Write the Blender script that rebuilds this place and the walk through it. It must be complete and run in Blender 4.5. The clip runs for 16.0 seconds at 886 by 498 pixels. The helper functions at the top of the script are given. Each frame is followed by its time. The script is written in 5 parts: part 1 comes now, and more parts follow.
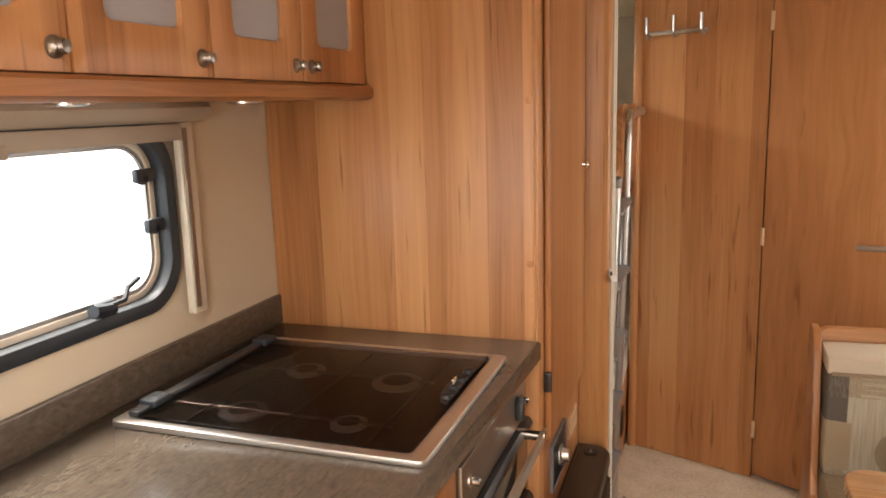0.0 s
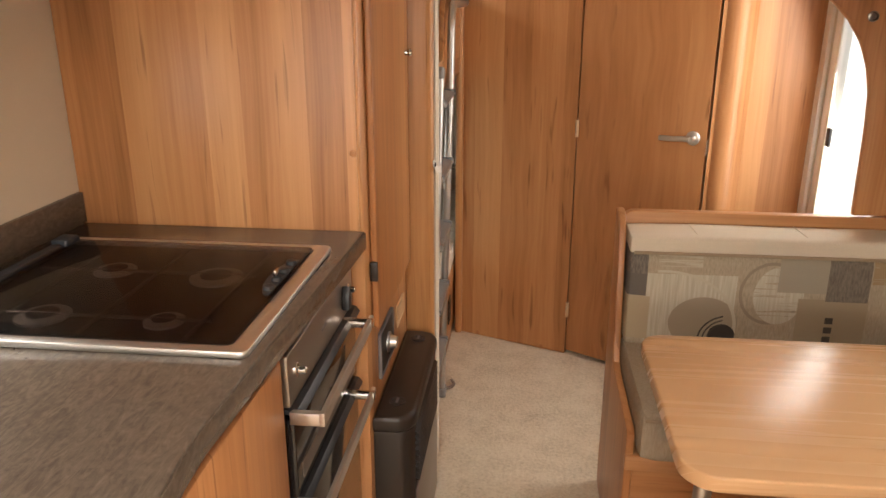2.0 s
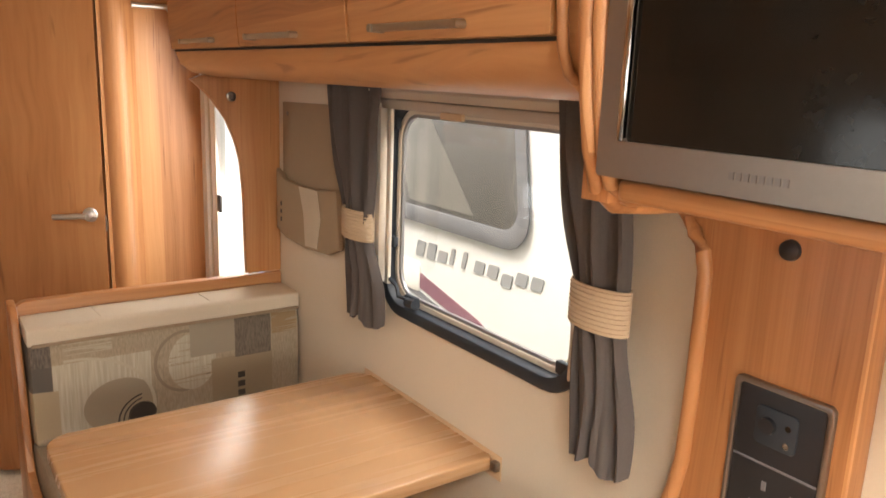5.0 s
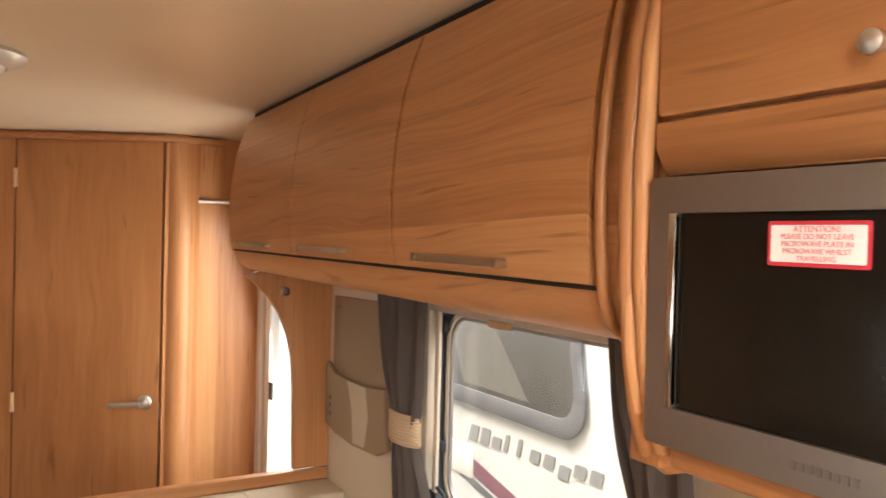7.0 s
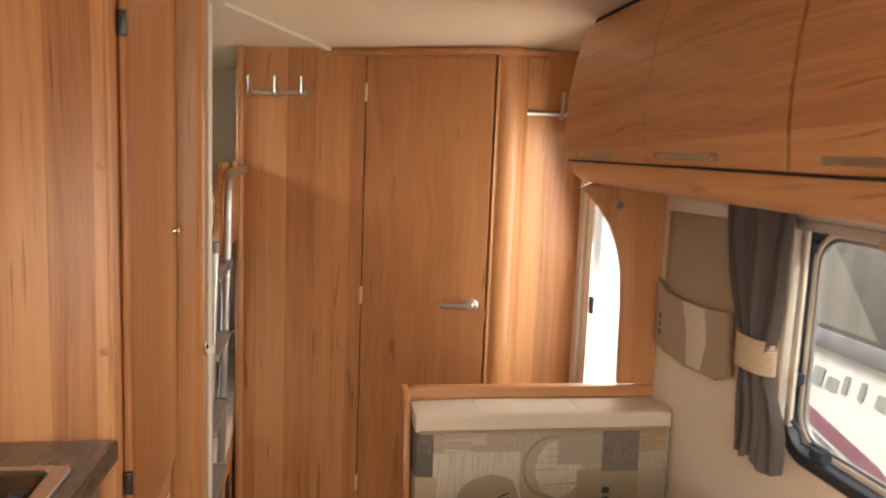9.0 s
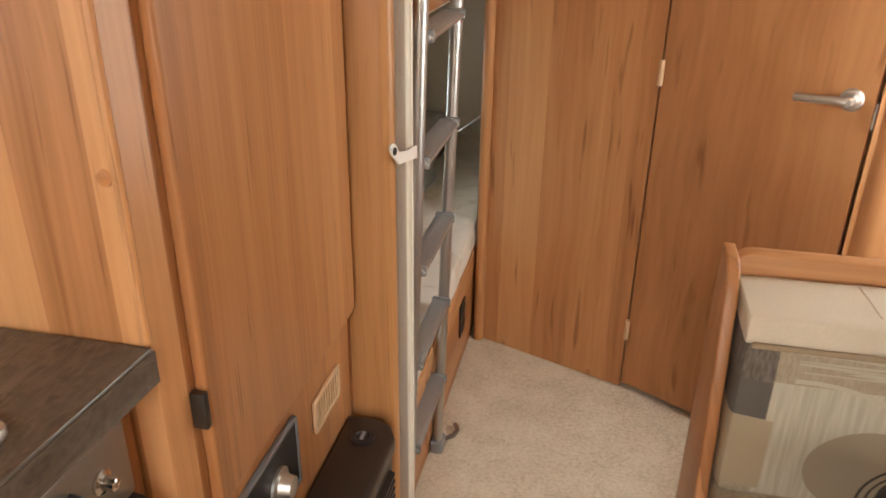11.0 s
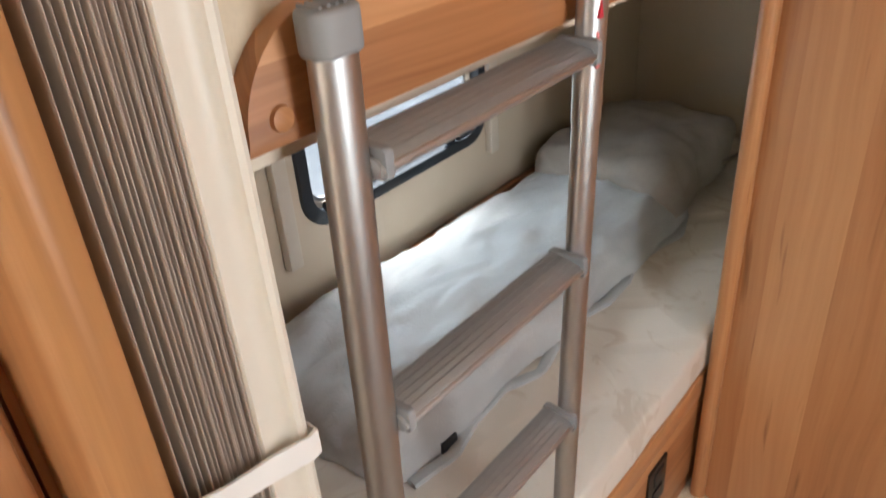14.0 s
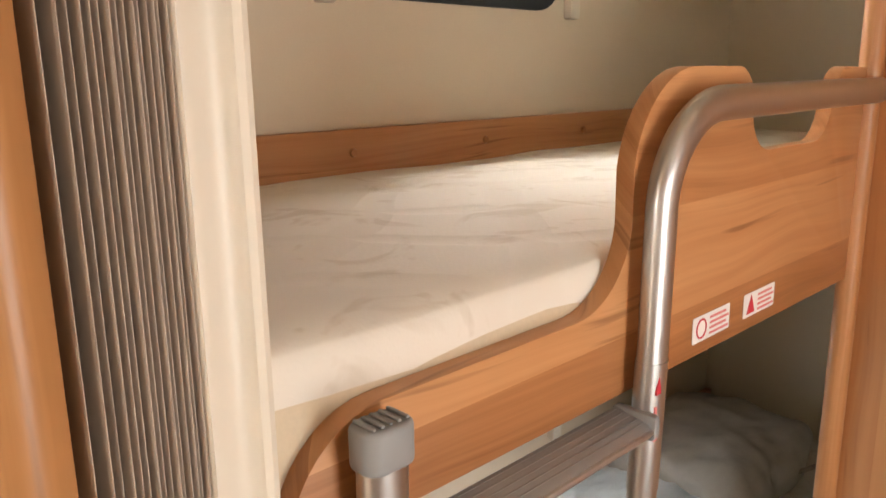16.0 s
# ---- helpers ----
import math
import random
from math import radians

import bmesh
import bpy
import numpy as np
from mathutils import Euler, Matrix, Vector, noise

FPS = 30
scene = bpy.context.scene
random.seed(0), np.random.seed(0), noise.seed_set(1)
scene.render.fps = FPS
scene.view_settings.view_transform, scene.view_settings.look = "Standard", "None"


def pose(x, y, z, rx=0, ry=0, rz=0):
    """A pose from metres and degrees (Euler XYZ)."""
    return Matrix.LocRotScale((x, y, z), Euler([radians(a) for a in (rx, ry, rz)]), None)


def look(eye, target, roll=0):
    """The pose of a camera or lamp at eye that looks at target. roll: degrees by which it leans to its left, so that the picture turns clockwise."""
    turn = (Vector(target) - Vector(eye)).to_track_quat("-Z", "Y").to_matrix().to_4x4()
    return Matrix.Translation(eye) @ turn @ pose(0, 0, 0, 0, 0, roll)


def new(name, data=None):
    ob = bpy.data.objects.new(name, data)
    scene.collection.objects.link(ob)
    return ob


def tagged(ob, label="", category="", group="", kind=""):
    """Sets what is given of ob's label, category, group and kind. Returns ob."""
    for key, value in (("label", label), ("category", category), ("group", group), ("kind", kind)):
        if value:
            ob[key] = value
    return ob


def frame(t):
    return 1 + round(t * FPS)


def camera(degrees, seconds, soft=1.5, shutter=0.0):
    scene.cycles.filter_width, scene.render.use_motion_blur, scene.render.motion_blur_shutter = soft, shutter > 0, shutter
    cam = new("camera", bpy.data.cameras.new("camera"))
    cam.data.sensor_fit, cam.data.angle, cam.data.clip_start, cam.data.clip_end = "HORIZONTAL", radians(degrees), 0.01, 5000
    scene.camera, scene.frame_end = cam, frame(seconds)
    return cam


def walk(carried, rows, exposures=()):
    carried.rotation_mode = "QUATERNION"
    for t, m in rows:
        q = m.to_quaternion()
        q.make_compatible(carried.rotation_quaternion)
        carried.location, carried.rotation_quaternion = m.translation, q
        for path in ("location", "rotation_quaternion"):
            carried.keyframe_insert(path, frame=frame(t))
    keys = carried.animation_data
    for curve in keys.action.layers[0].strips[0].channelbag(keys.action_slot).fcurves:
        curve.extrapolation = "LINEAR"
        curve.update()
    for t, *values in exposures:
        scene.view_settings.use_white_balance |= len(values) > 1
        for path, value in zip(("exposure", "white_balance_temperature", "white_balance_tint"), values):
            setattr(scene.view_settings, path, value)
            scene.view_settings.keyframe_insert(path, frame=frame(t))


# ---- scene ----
cam = camera(60.6, 16.0, soft=1.5, shutter=0.3)
PATH = [
    (0, (0.238, -0.026, 1.446), (-0.409, 1.829, 1.074), -1.7),
    (0.5, (0.238, -0.016, 1.431), (-0.308, 1.853, 0.976), -1.7),
    (1, (0.245, -0.009, 1.425), (-0.142, 1.877, 0.884), -0.9),
    (1.5, (0.244, -0.004, 1.419), (-0.019, 1.886, 0.821), -0.2),
    (2, (0.251, -0.011, 1.419), (0.043, 1.875, 0.789), -0.0),
    (2.5, (0.269, -0.007, 1.414), (0.122, 1.878, 0.763), 0.8),
    (3, (0.302, 0.017, 1.411), (0.271, 1.905, 0.754), 2.0),
    (3.5, (0.312, 0.031, 1.408), (0.595, 1.903, 0.762), 2.3),
    (4, (0.314, 0.001, 1.438), (1.027, 1.767, 0.828), 2.1),
    (4.5, (0.332, -0.026, 1.449), (1.367, 1.597, 0.908), 2.4),
    (4.7, (0.336, -0.031, 1.441), (1.454, 1.549, 0.938), 2.6),
    (6.8, (0.384, -0.013, 1.534), (1.468, 1.668, 1.49), 1.1),
    (7, (0.377, -0.01, 1.533), (1.4, 1.709, 1.505), 1.5),
    (7.5, (0.357, -0.01, 1.536), (1.275, 1.767, 1.513), 1.8),
    (8, (0.328, -0.001, 1.533), (1.064, 1.859, 1.496), 1.7),
    (8.5, (0.283, 0.011, 1.526), (0.772, 1.947, 1.423), 1.8),
    (9, (0.278, 0.072, 1.502), (0.604, 2.028, 1.243), 2.3),
    (9.5, (0.299, 0.283, 1.453), (0.425, 2.232, 1.02), 2.3),
    (10, (0.324, 0.473, 1.439), (0.225, 2.384, 0.858), 2.1),
    (10.2, (0.301, 0.576, 1.419), (0.151, 2.469, 0.792), 2.2),
    (12.3, (0.322, 1.432, 1.27), (-0.369, 2.941, 0.154), -3.3),
    (12.5, (0.319, 1.517, 1.266), (-0.397, 3.001, 0.133), -3.2),
    (13, (0.306, 1.674, 1.258), (-0.511, 3.066, 0.078), -3.3),
    (13.5, (0.332, 1.823, 1.286), (-0.665, 3.124, 0.141), -4.9),
    (14, (0.335, 1.9, 1.322), (-0.798, 3.199, 0.308), -4.3),
    (14.5, (0.325, 1.919, 1.37), (-0.938, 3.246, 0.566), -1.7),
    (15, (0.323, 1.931, 1.416), (-1.034, 3.278, 0.83), -0.5),
    (15.5, (0.327, 1.928, 1.449), (-1.073, 3.293, 1.028), -0.3),
    (16, (0.326, 1.935, 1.428), (-1.071, 3.294, 0.981), -0.8),
]
walk(cam, [(t, look(eye, target, roll)) for t, eye, target, roll in PATH], [(0.0, 1.6, 7000, 12), (10.2, 1.6, 7000, 12), (12.3, 2.38, 5400, -5), (12.7, 2.38, 5400, -5), (13.4, 2.0, 5900, 4), (14.6, 2.0, 5900, 8), (16.0, 2.08, 6600, 10)])

# ---- world and light ----
world = bpy.data.worlds.new("overcast_sky")
scene.world = world
world.use_nodes = True
wn = world.node_tree
sky = wn.nodes.new("ShaderNodeTexSky")
sky.sky_type = "NISHITA"
sky.sun_disc = False
sky.sun_elevation, sky.sun_rotation = radians(65), radians(300)
sky.dust_density, sky.air_density = 5.0, 1.2
wn.nodes["Background"].inputs["Strength"].default_value = 0.15
wn.links.new(sky.outputs["Color"], wn.nodes["Background"].inputs["Color"])

sun_data = bpy.data.lights.new("sun", "SUN")
sun_data.energy, sun_data.angle, sun_data.color = 2.2, radians(20), (1.0, 0.96, 0.9)
sun_ob = new("sun", sun_data)
sun_ob.matrix_world = look((-3.2, 1.6, 8), (0, 0, 0))


def window_light(name, eye, target, w, h, watts, colour=(1.0, 0.97, 0.93)):
    data = bpy.data.lights.new(name, "AREA")
    data.shape, data.size, data.size_y, data.energy, data.color = "RECTANGLE", w, h, watts, colour
    ob = new(name, data)
    ob.matrix_world = look(eye, target)
    return ob


window_light("daylight_kitchen_window", (-1.05, 0.72, 1.85), (-0.2, 0.72, 0.95), 0.9, 0.5, 8.0)
window_light("daylight_dinette_window", (1.50, 1.1, 1.75), (0.9, 1.1, 0.85), 0.62, 0.42, 4.5)
window_light("daylight_front_window", (0.26, -1.72, 1.35), (0.26, 2.0, 1.50), 1.5, 0.6, 9.0)
window_light("daylight_roof_window", (0.26, -0.45, 1.99), (0.26, -0.45, 0.0), 0.6, 0.6, 16)
window_light("daylight_upper_bunk_window", (-1.0, 3.04, 1.90), (0.3, 3.1, 1.62), 0.6, 0.4, 10.5)
window_light("daylight_lower_bunk_window", (-1.0, 3.0, 1.22), (-0.4, 3.0, 0.6), 0.6, 0.4, 1.6)
window_light("daylight_entrance_door", (1.225, 2.335, 1.12), (0.2, 2.335, 0.85), 0.42, 0.95, 3.2)


# ---- materials ----
class Nodes:
    """A material under construction."""

    def __init__(self, name):
        self.mat = bpy.data.materials.new(name)
        self.mat.use_nodes = True
        self.t = self.mat.node_tree
        self.bsdf = self.t.nodes["Principled BSDF"]

    def add(self, kind, **inputs):
        node = self.t.nodes.new(kind)
        for key, value in inputs.items():
            self.put(node, key.replace("_", " "), value)
        return node

    def put(self, node, key, value):
        socket = node.inputs[int(key[1:])] if key[0] == "i" and key[1:].isdigit() else node.inputs[key]
        if isinstance(value, bpy.types.NodeSocket):
            self.t.links.new(value, socket)
        else:
            socket.default_value = value

    def math(self, op, a, b=0.0, c=0.0):
        node = self.t.nodes.new("ShaderNodeMath")
        node.operation = op
        for i, v in enumerate((a, b, c)):
            self.put(node, f"i{i}", v)
        return node.outputs[0]

    def mix(self, f, a, b, blend="MIX"):
        node = self.t.nodes.new("ShaderNodeMix")
        node.data_type, node.blend_type = "RGBA", blend
        self.put(node, "i0", f)
        self.put(node, "i6", a if isinstance(a, bpy.types.NodeSocket) else (*a, 1))
        self.put(node, "i7", b if isinstance(b, bpy.types.NodeSocket) else (*b, 1))
        return node.outputs[2]

    def ramp(self, f, stops):
        node = self.t.nodes.new("ShaderNodeValToRGB")
        self.t.links.new(f, node.inputs[0])
        e = node.color_ramp.elements
        while len(e) < len(stops):
            e.new(0.5)
        for k, (p, c) in zip(e, stops):
            k.position, k.color = p, (*c, 1)
        return node.outputs[0]

    def noise(self, vec, scale, detail=3.0, rough=0.55, distortion=0.0):
        return self.add("ShaderNodeTexNoise", Vector=vec, Scale=scale, Detail=detail, Roughness=rough, Distortion=distortion).outputs[0]

    def coords(self):
        return self.add("ShaderNodeTexCoord").outputs["Object"]

    def bump(self, height, strength=0.2, distance=0.002):
        node = self.add("ShaderNodeBump", Strength=strength, Distance=distance, Height=height)
        self.t.links.new(node.outputs[0], self.bsdf.inputs["Normal"])

    def base(self, colour, rough=0.5, metal=0.0, spec=0.5, coat=0.0):
        self.put(self.bsdf, "Base Color", colour if isinstance(colour, bpy.types.NodeSocket) else (*colour, 1))
        self.put(self.bsdf, "Roughness", rough)
        self.put(self.bsdf, "Metallic", metal)
        self.put(self.bsdf, "Specular IOR Level", spec)
        self.put(self.bsdf, "Coat Weight", coat)
        return self.mat


def wood(name, along, dark, mid, light, strip=13.0, rough=0.36, grain=1.0, veins=0.75, wave=0.05):
    """Veneer with strips of differing tone; along: the axis that the grain follows."""
    n = Nodes(name)
    sep = n.add("ShaderNodeSeparateXYZ", Vector=n.coords())
    x, y, z = sep.outputs
    if along == "z":
        across, length = n.math("ADD", n.math("MULTIPLY", x, 1.0), n.math("MULTIPLY", y, 1.07)), z
    elif along == "y":
        across, length = n.math("ADD", z, n.math("MULTIPLY", x, 0.93)), y
    else:
        across, length = n.math("ADD", y, n.math("MULTIPLY", z, 0.93)), x
    warp = n.math("MULTIPLY", n.noise(n.add("ShaderNodeCombineXYZ", X=n.math("MULTIPLY", across, 5.0), Y=n.math("MULTIPLY", length, 1.3 + 16 * (wave - 0.05))).outputs[0], 1.0, 2.0), wave)
    bent = n.math("ADD", across, warp)
    vor = n.t.nodes.new("ShaderNodeTexVoronoi")
    vor.voronoi_dimensions = "1D"
    n.put(vor, "W", across)
    n.put(vor, "Scale", strip)
    tone = n.add("ShaderNodeSeparateColor", Color=vor.outputs["Color"]).outputs[0]
    fine = n.noise(n.add("ShaderNodeCombineXYZ", X=n.math("MULTIPLY", bent, 150.0), Y=n.math("MULTIPLY", length, 3.0), Z=n.math("MULTIPLY", tone, 9.0)).outputs[0], 1.0, 4.0, 0.6)
    figure = n.noise(n.add("ShaderNodeCombineXYZ", X=n.math("MULTIPLY", bent, 34.0), Y=n.math("MULTIPLY", length, 0.9), Z=n.math("MULTIPLY", tone, 7.0)).outputs[0], 1.0, 3.0, 0.6, 0.6)
    streak = n.noise(n.add("ShaderNodeCombineXYZ", X=n.math("MULTIPLY", bent, 95.0), Y=n.math("MULTIPLY", length, 4.2), Z=n.math("MULTIPLY", tone, 21.0)).outputs[0], 1.0, 2.0, 0.5)
    value = n.math("ADD", n.math("MULTIPLY", tone, 0.38), n.math("ADD", n.math("MULTIPLY", fine, 0.36 * grain), n.math("MULTIPLY", figure, 0.52 * grain)))
    colour = n.ramp(n.math("SUBTRACT", value, 0.12 + 0.44 * (grain - 1)), [(0.16, dark), (0.44, mid), (0.78, light)])
    lines = n.ramp(streak, [(0.25, (0.50, 0.43, 0.39)), (0.35, (1, 1, 1))])
    colour = n.mix(veins, colour, n.mix(1.0, colour, lines, "MULTIPLY"))
    n.bump(fine, 0.06, 0.001)
    return n.base(colour, n.math("ADD", n.math("MULTIPLY", figure, 0.12), rough - 0.06), spec=0.4)


W_DARK, W_MID, W_LIGHT = (0.24, 0.093, 0.032), (0.42, 0.185, 0.072), (0.56, 0.285, 0.125)
wood_v = wood("walnut_veneer_upright", "z", W_DARK, W_MID, W_LIGHT)
wood_y = wood("walnut_veneer_lengthwise", "y", W_DARK, W_MID, W_LIGHT, strip=11.0, grain=1.15, wave=0.075)
edge_wood = wood("pale_walnut_edging", "z", (0.30, 0.128, 0.045), (0.46, 0.222, 0.085), (0.58, 0.32, 0.14))
wood_x = wood("walnut_veneer_crosswise", "x", W_DARK, W_MID, W_LIGHT, strip=9.0)
table_wood = wood("light_oak_laminate", "x", (0.478, 0.277, 0.138), (0.51, 0.30, 0.15), (0.535, 0.318, 0.163), strip=5.0, rough=0.27, grain=0.7, veins=0.10)


def plain(name, colour, rough=0.5, metal=0.0, spec=0.5, vary=0.12, scale=40.0, bump=0.0, coat=0.0):
    """A painted, moulded or metal surface with slight unevenness at two scales."""
    n = Nodes(name)
    p = n.coords()
    big, small = n.noise(p, 3.0, 3.0), n.noise(p, scale, 3.0)
    f = n.math("ADD", n.math("MULTIPLY", big, 0.6), n.math("MULTIPLY", small, 0.4))
    low = tuple(c * (1 - vary) for c in colour)
    high = tuple(min(1.0, c * (1 + vary)) for c in colour)
    if bump:
        n.bump(small, bump, 0.002)
    return n.base(n.ramp(f, [(0.3, low), (0.7, high)]), n.math("ADD", n.math("MULTIPLY", small, 0.1), max(0.0, rough - 0.05)), metal, spec, coat)


cream_wall = plain("cream_wallboard", (0.67, 0.582, 0.455), 0.55, vary=0.04, scale=300, bump=0.05)
ceiling_board = plain("beige_ceiling_board", (0.78, 0.67, 0.51), 0.32, vary=0.04, scale=250, bump=0.03)
cream_plastic = plain("cream_plastic", (0.68, 0.62, 0.52), 0.4, vary=0.04)
white_plastic = plain("white_plastic", (0.78, 0.75, 0.70), 0.4, vary=0.03)
beige_blind = plain("beige_blind_cassette", (0.50, 0.44, 0.37), 0.5, vary=0.05)
black_plastic = plain("black_plastic", (0.012, 0.012, 0.014), 0.42, vary=0.2)
brown_plastic = plain("dark_brown_plastic", (0.022, 0.015, 0.012), 0.38, vary=0.2)
rubber = plain("blue_black_rubber", (0.018, 0.024, 0.032), 0.5, vary=0.2)
steel = plain("brushed_steel", (0.62, 0.60, 0.57), 0.40, 1.0, vary=0.08, scale=160)
dark_steel = plain("satin_dark_steel", (0.30, 0.27, 0.25), 0.36, 1.0, vary=0.08, scale=160)
chrome = plain("chrome", (0.72, 0.70, 0.67), 0.14, 1.0, vary=0.03)
aluminium = plain("anodised_aluminium", (0.52, 0.515, 0.505), 0.38, 1.0, vary=0.05, scale=120)
tread_grey = plain("ribbed_grey_tread", (0.34, 0.335, 0.33), 0.40, 0.6, vary=0.08, scale=120)
grey_cap = plain("grey_rubber_cap", (0.24, 0.24, 0.24), 0.55, vary=0.1)
pleat_grey = plain("taupe_pleated_cloth", (0.48, 0.41, 0.345), 0.6, vary=0.03, scale=200)
frosted = plain("frosted_grey_panel", (0.36, 0.36, 0.40), 0.35, vary=0.05, scale=90)
pillow_cloth = plain("grey_beige_pillow_cloth", (0.36, 0.33, 0.29), 0.8, vary=0.1, scale=60, bump=0.2)
mattress_side = plain("beige_mattress_border", (0.60, 0.50, 0.36), 0.85, vary=0.08, scale=200, bump=0.2)
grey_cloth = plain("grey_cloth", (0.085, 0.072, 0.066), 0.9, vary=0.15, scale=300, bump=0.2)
tie_cloth = plain("beige_ribbed_cloth", (0.52, 0.40, 0.27), 0.85, vary=0.08, scale=200, bump=0.2)
pocket_cloth = plain("brown_beige_pocket_cloth", (0.32, 0.235, 0.15), 0.85, vary=0.08, scale=240, bump=0.2)
pocket_light = plain("pale_pocket_cloth", (0.52, 0.44, 0.33), 0.85, vary=0.08, scale=240, bump=0.2)
diffuser = plain("frosted_lamp_diffuser", (0.72, 0.68, 0.62), 0.4, vary=0.03)
beige_top = plain("beige_upholstery", (0.61, 0.52, 0.40), 0.9, vary=0.08, scale=260, bump=0.25)
label_white = plain("white_label", (0.8, 0.78, 0.76), 0.5, vary=0.02)
label_red = plain("red_print", (0.55, 0.03, 0.05), 0.5, vary=0.05)
grey_print = plain("grey_print", (0.16, 0.16, 0.17), 0.5, vary=0.05)
lamp_rim = plain("pale_satin_rim", (0.55, 0.51, 0.44), 0.38, 0.45, vary=0.05, scale=120)
letter_grey = plain("mid_grey_decal", (0.27, 0.275, 0.28), 0.4, vary=0.05)
mw_steel = plain("dull_brushed_steel", (0.35, 0.305, 0.265), 0.40, 1.0, vary=0.06, scale=160)
handle_metal = plain("aged_satin_metal", (0.46, 0.41, 0.34), 0.34, 1.0, vary=0.1, scale=160)
pink_print = plain("faded_red_print", (0.68, 0.20, 0.20), 0.5, vary=0.05)
dark_gap = plain("dark_recess", (0.02, 0.015, 0.012), 0.8, vary=0.1)
gel_white = plain("white_gelcoat", (0.66, 0.665, 0.65), 0.28, vary=0.04, scale=2)
purple_band = plain("faded_purple_decal", (0.22, 0.10, 0.13), 0.4, vary=0.1)
outside_glass = plain("dark_caravan_glazing", (0.125, 0.12, 0.115), 0.12, vary=0.35)
neighbour_curtain = plain("dim_curtain_behind_glass", (0.175, 0.165, 0.15), 0.3, vary=0.2)
tarmac = plain("gravelled_ground", (0.16, 0.155, 0.15), 0.9, vary=0.25, scale=60, bump=0.4)
hinge_wood = plain("pale_wood_hinge", (0.62, 0.42, 0.25), 0.45, vary=0.05)


def quilted_material():
    """White ticking with stitched curves and faint woven sprigs."""
    n = Nodes("white_quilted_ticking")
    p = n.coords()
    a = n.add("ShaderNodeTexWave", Vector=n.add("ShaderNodeMapping", Vector=p, Rotation=(0, 0, 0.78)).outputs[0], Scale=1.9, Distortion=5.0, Detail=1.0).outputs[1]
    b = n.add("ShaderNodeTexWave", Vector=n.add("ShaderNodeMapping", Vector=p, Rotation=(0, 0, -0.6)).outputs[0], Scale=1.7, Distortion=6.0, Detail=1.0).outputs[1]
    seam = n.math("MINIMUM", n.math("MINIMUM", n.math("MULTIPLY", a, 6.0), n.math("MULTIPLY", b, 6.0)), 1.0)
    sprig = n.noise(p, 11.0, 3.0, 0.6, 1.2)
    weave = n.noise(p, 260.0, 2.0)
    c = n.ramp(sprig, [(0.56, (0.74, 0.69, 0.61)), (0.64, (0.655, 0.59, 0.50))])
    c = n.mix(n.math("MULTIPLY", n.math("SUBTRACT", 1.0, seam), 0.14), c, (0.60, 0.52, 0.42))
    n.bump(n.math("ADD", seam, n.math("MULTIPLY", weave, 0.15)), 0.45, 0.005)
    return n.base(c, 0.85, spec=0.2)


def wrap_material():
    """Thin white film with soft folds and sharp crease lines."""
    n = Nodes("white_plastic_wrap")
    p = n.coords()
    fold = n.noise(n.add("ShaderNodeMapping", Vector=p, Scale=(1.0, 0.35, 1.0), Rotation=(0, 0, 0.3)).outputs[0], 9.0, 3.0, 0.55, 0.4)
    fine = n.noise(p, 42.0, 3.0, 0.6, 1.0)
    ridge = n.math("ABSOLUTE", n.math("SUBTRACT", fold, 0.5))
    small = n.math("ABSOLUTE", n.math("SUBTRACT", fine, 0.5))
    n.bump(n.math("ADD", n.math("MULTIPLY", ridge, 2.0), n.math("MULTIPLY", small, 0.5)), 0.45, 0.010)
    c = n.ramp(fold, [(0.3, (0.41, 0.43, 0.44)), (0.7, (0.53, 0.55, 0.56))])
    return n.base(c, 0.45, spec=0.4)


def worktop_material():
    n = Nodes("dark_stone_effect_laminate")
    p = n.coords()
    m = n.add("ShaderNodeMapping", Vector=p, Scale=(22, 6, 14), Rotation=(0, 0, 0.5))
    veins = n.noise(m.outputs[0], 4.0, 6.0, 0.65, 1.6)
    specks = n.noise(p, 120.0, 3.0)
    colour = n.ramp(n.math("ADD", n.math("MULTIPLY", veins, 0.75), n.math("MULTIPLY", specks, 0.25)), [(0.3, (0.070, 0.054, 0.042)), (0.5, (0.105, 0.083, 0.064)), (0.7, (0.145, 0.118, 0.092))])
    n.bump(specks, 0.05, 0.001)
    return n.base(colour, n.math("ADD", n.math("MULTIPLY", veins, 0.12), 0.16), spec=0.5)


def carpet_material():
    n = Nodes("beige_cut_pile_carpet")
    p = n.coords()
    big, tuft, fine = n.noise(p, 9.0, 4.0), n.noise(p, 95.0, 3.0), n.noise(p, 320.0, 2.0)
    f = n.math("ADD", n.math("MULTIPLY", big, 0.35), n.math("ADD", n.math("MULTIPLY", tuft, 0.4), n.math("MULTIPLY", fine, 0.25)))
    n.bump(n.math("ADD", tuft, n.math("MULTIPLY", fine, 0.6)), 0.9, 0.008)
    return n.base(n.ramp(f, [(0.33, (0.51, 0.415, 0.295)), (0.5, (0.71, 0.60, 0.455)), (0.66, (0.81, 0.715, 0.57))]), 0.95, spec=0.15)


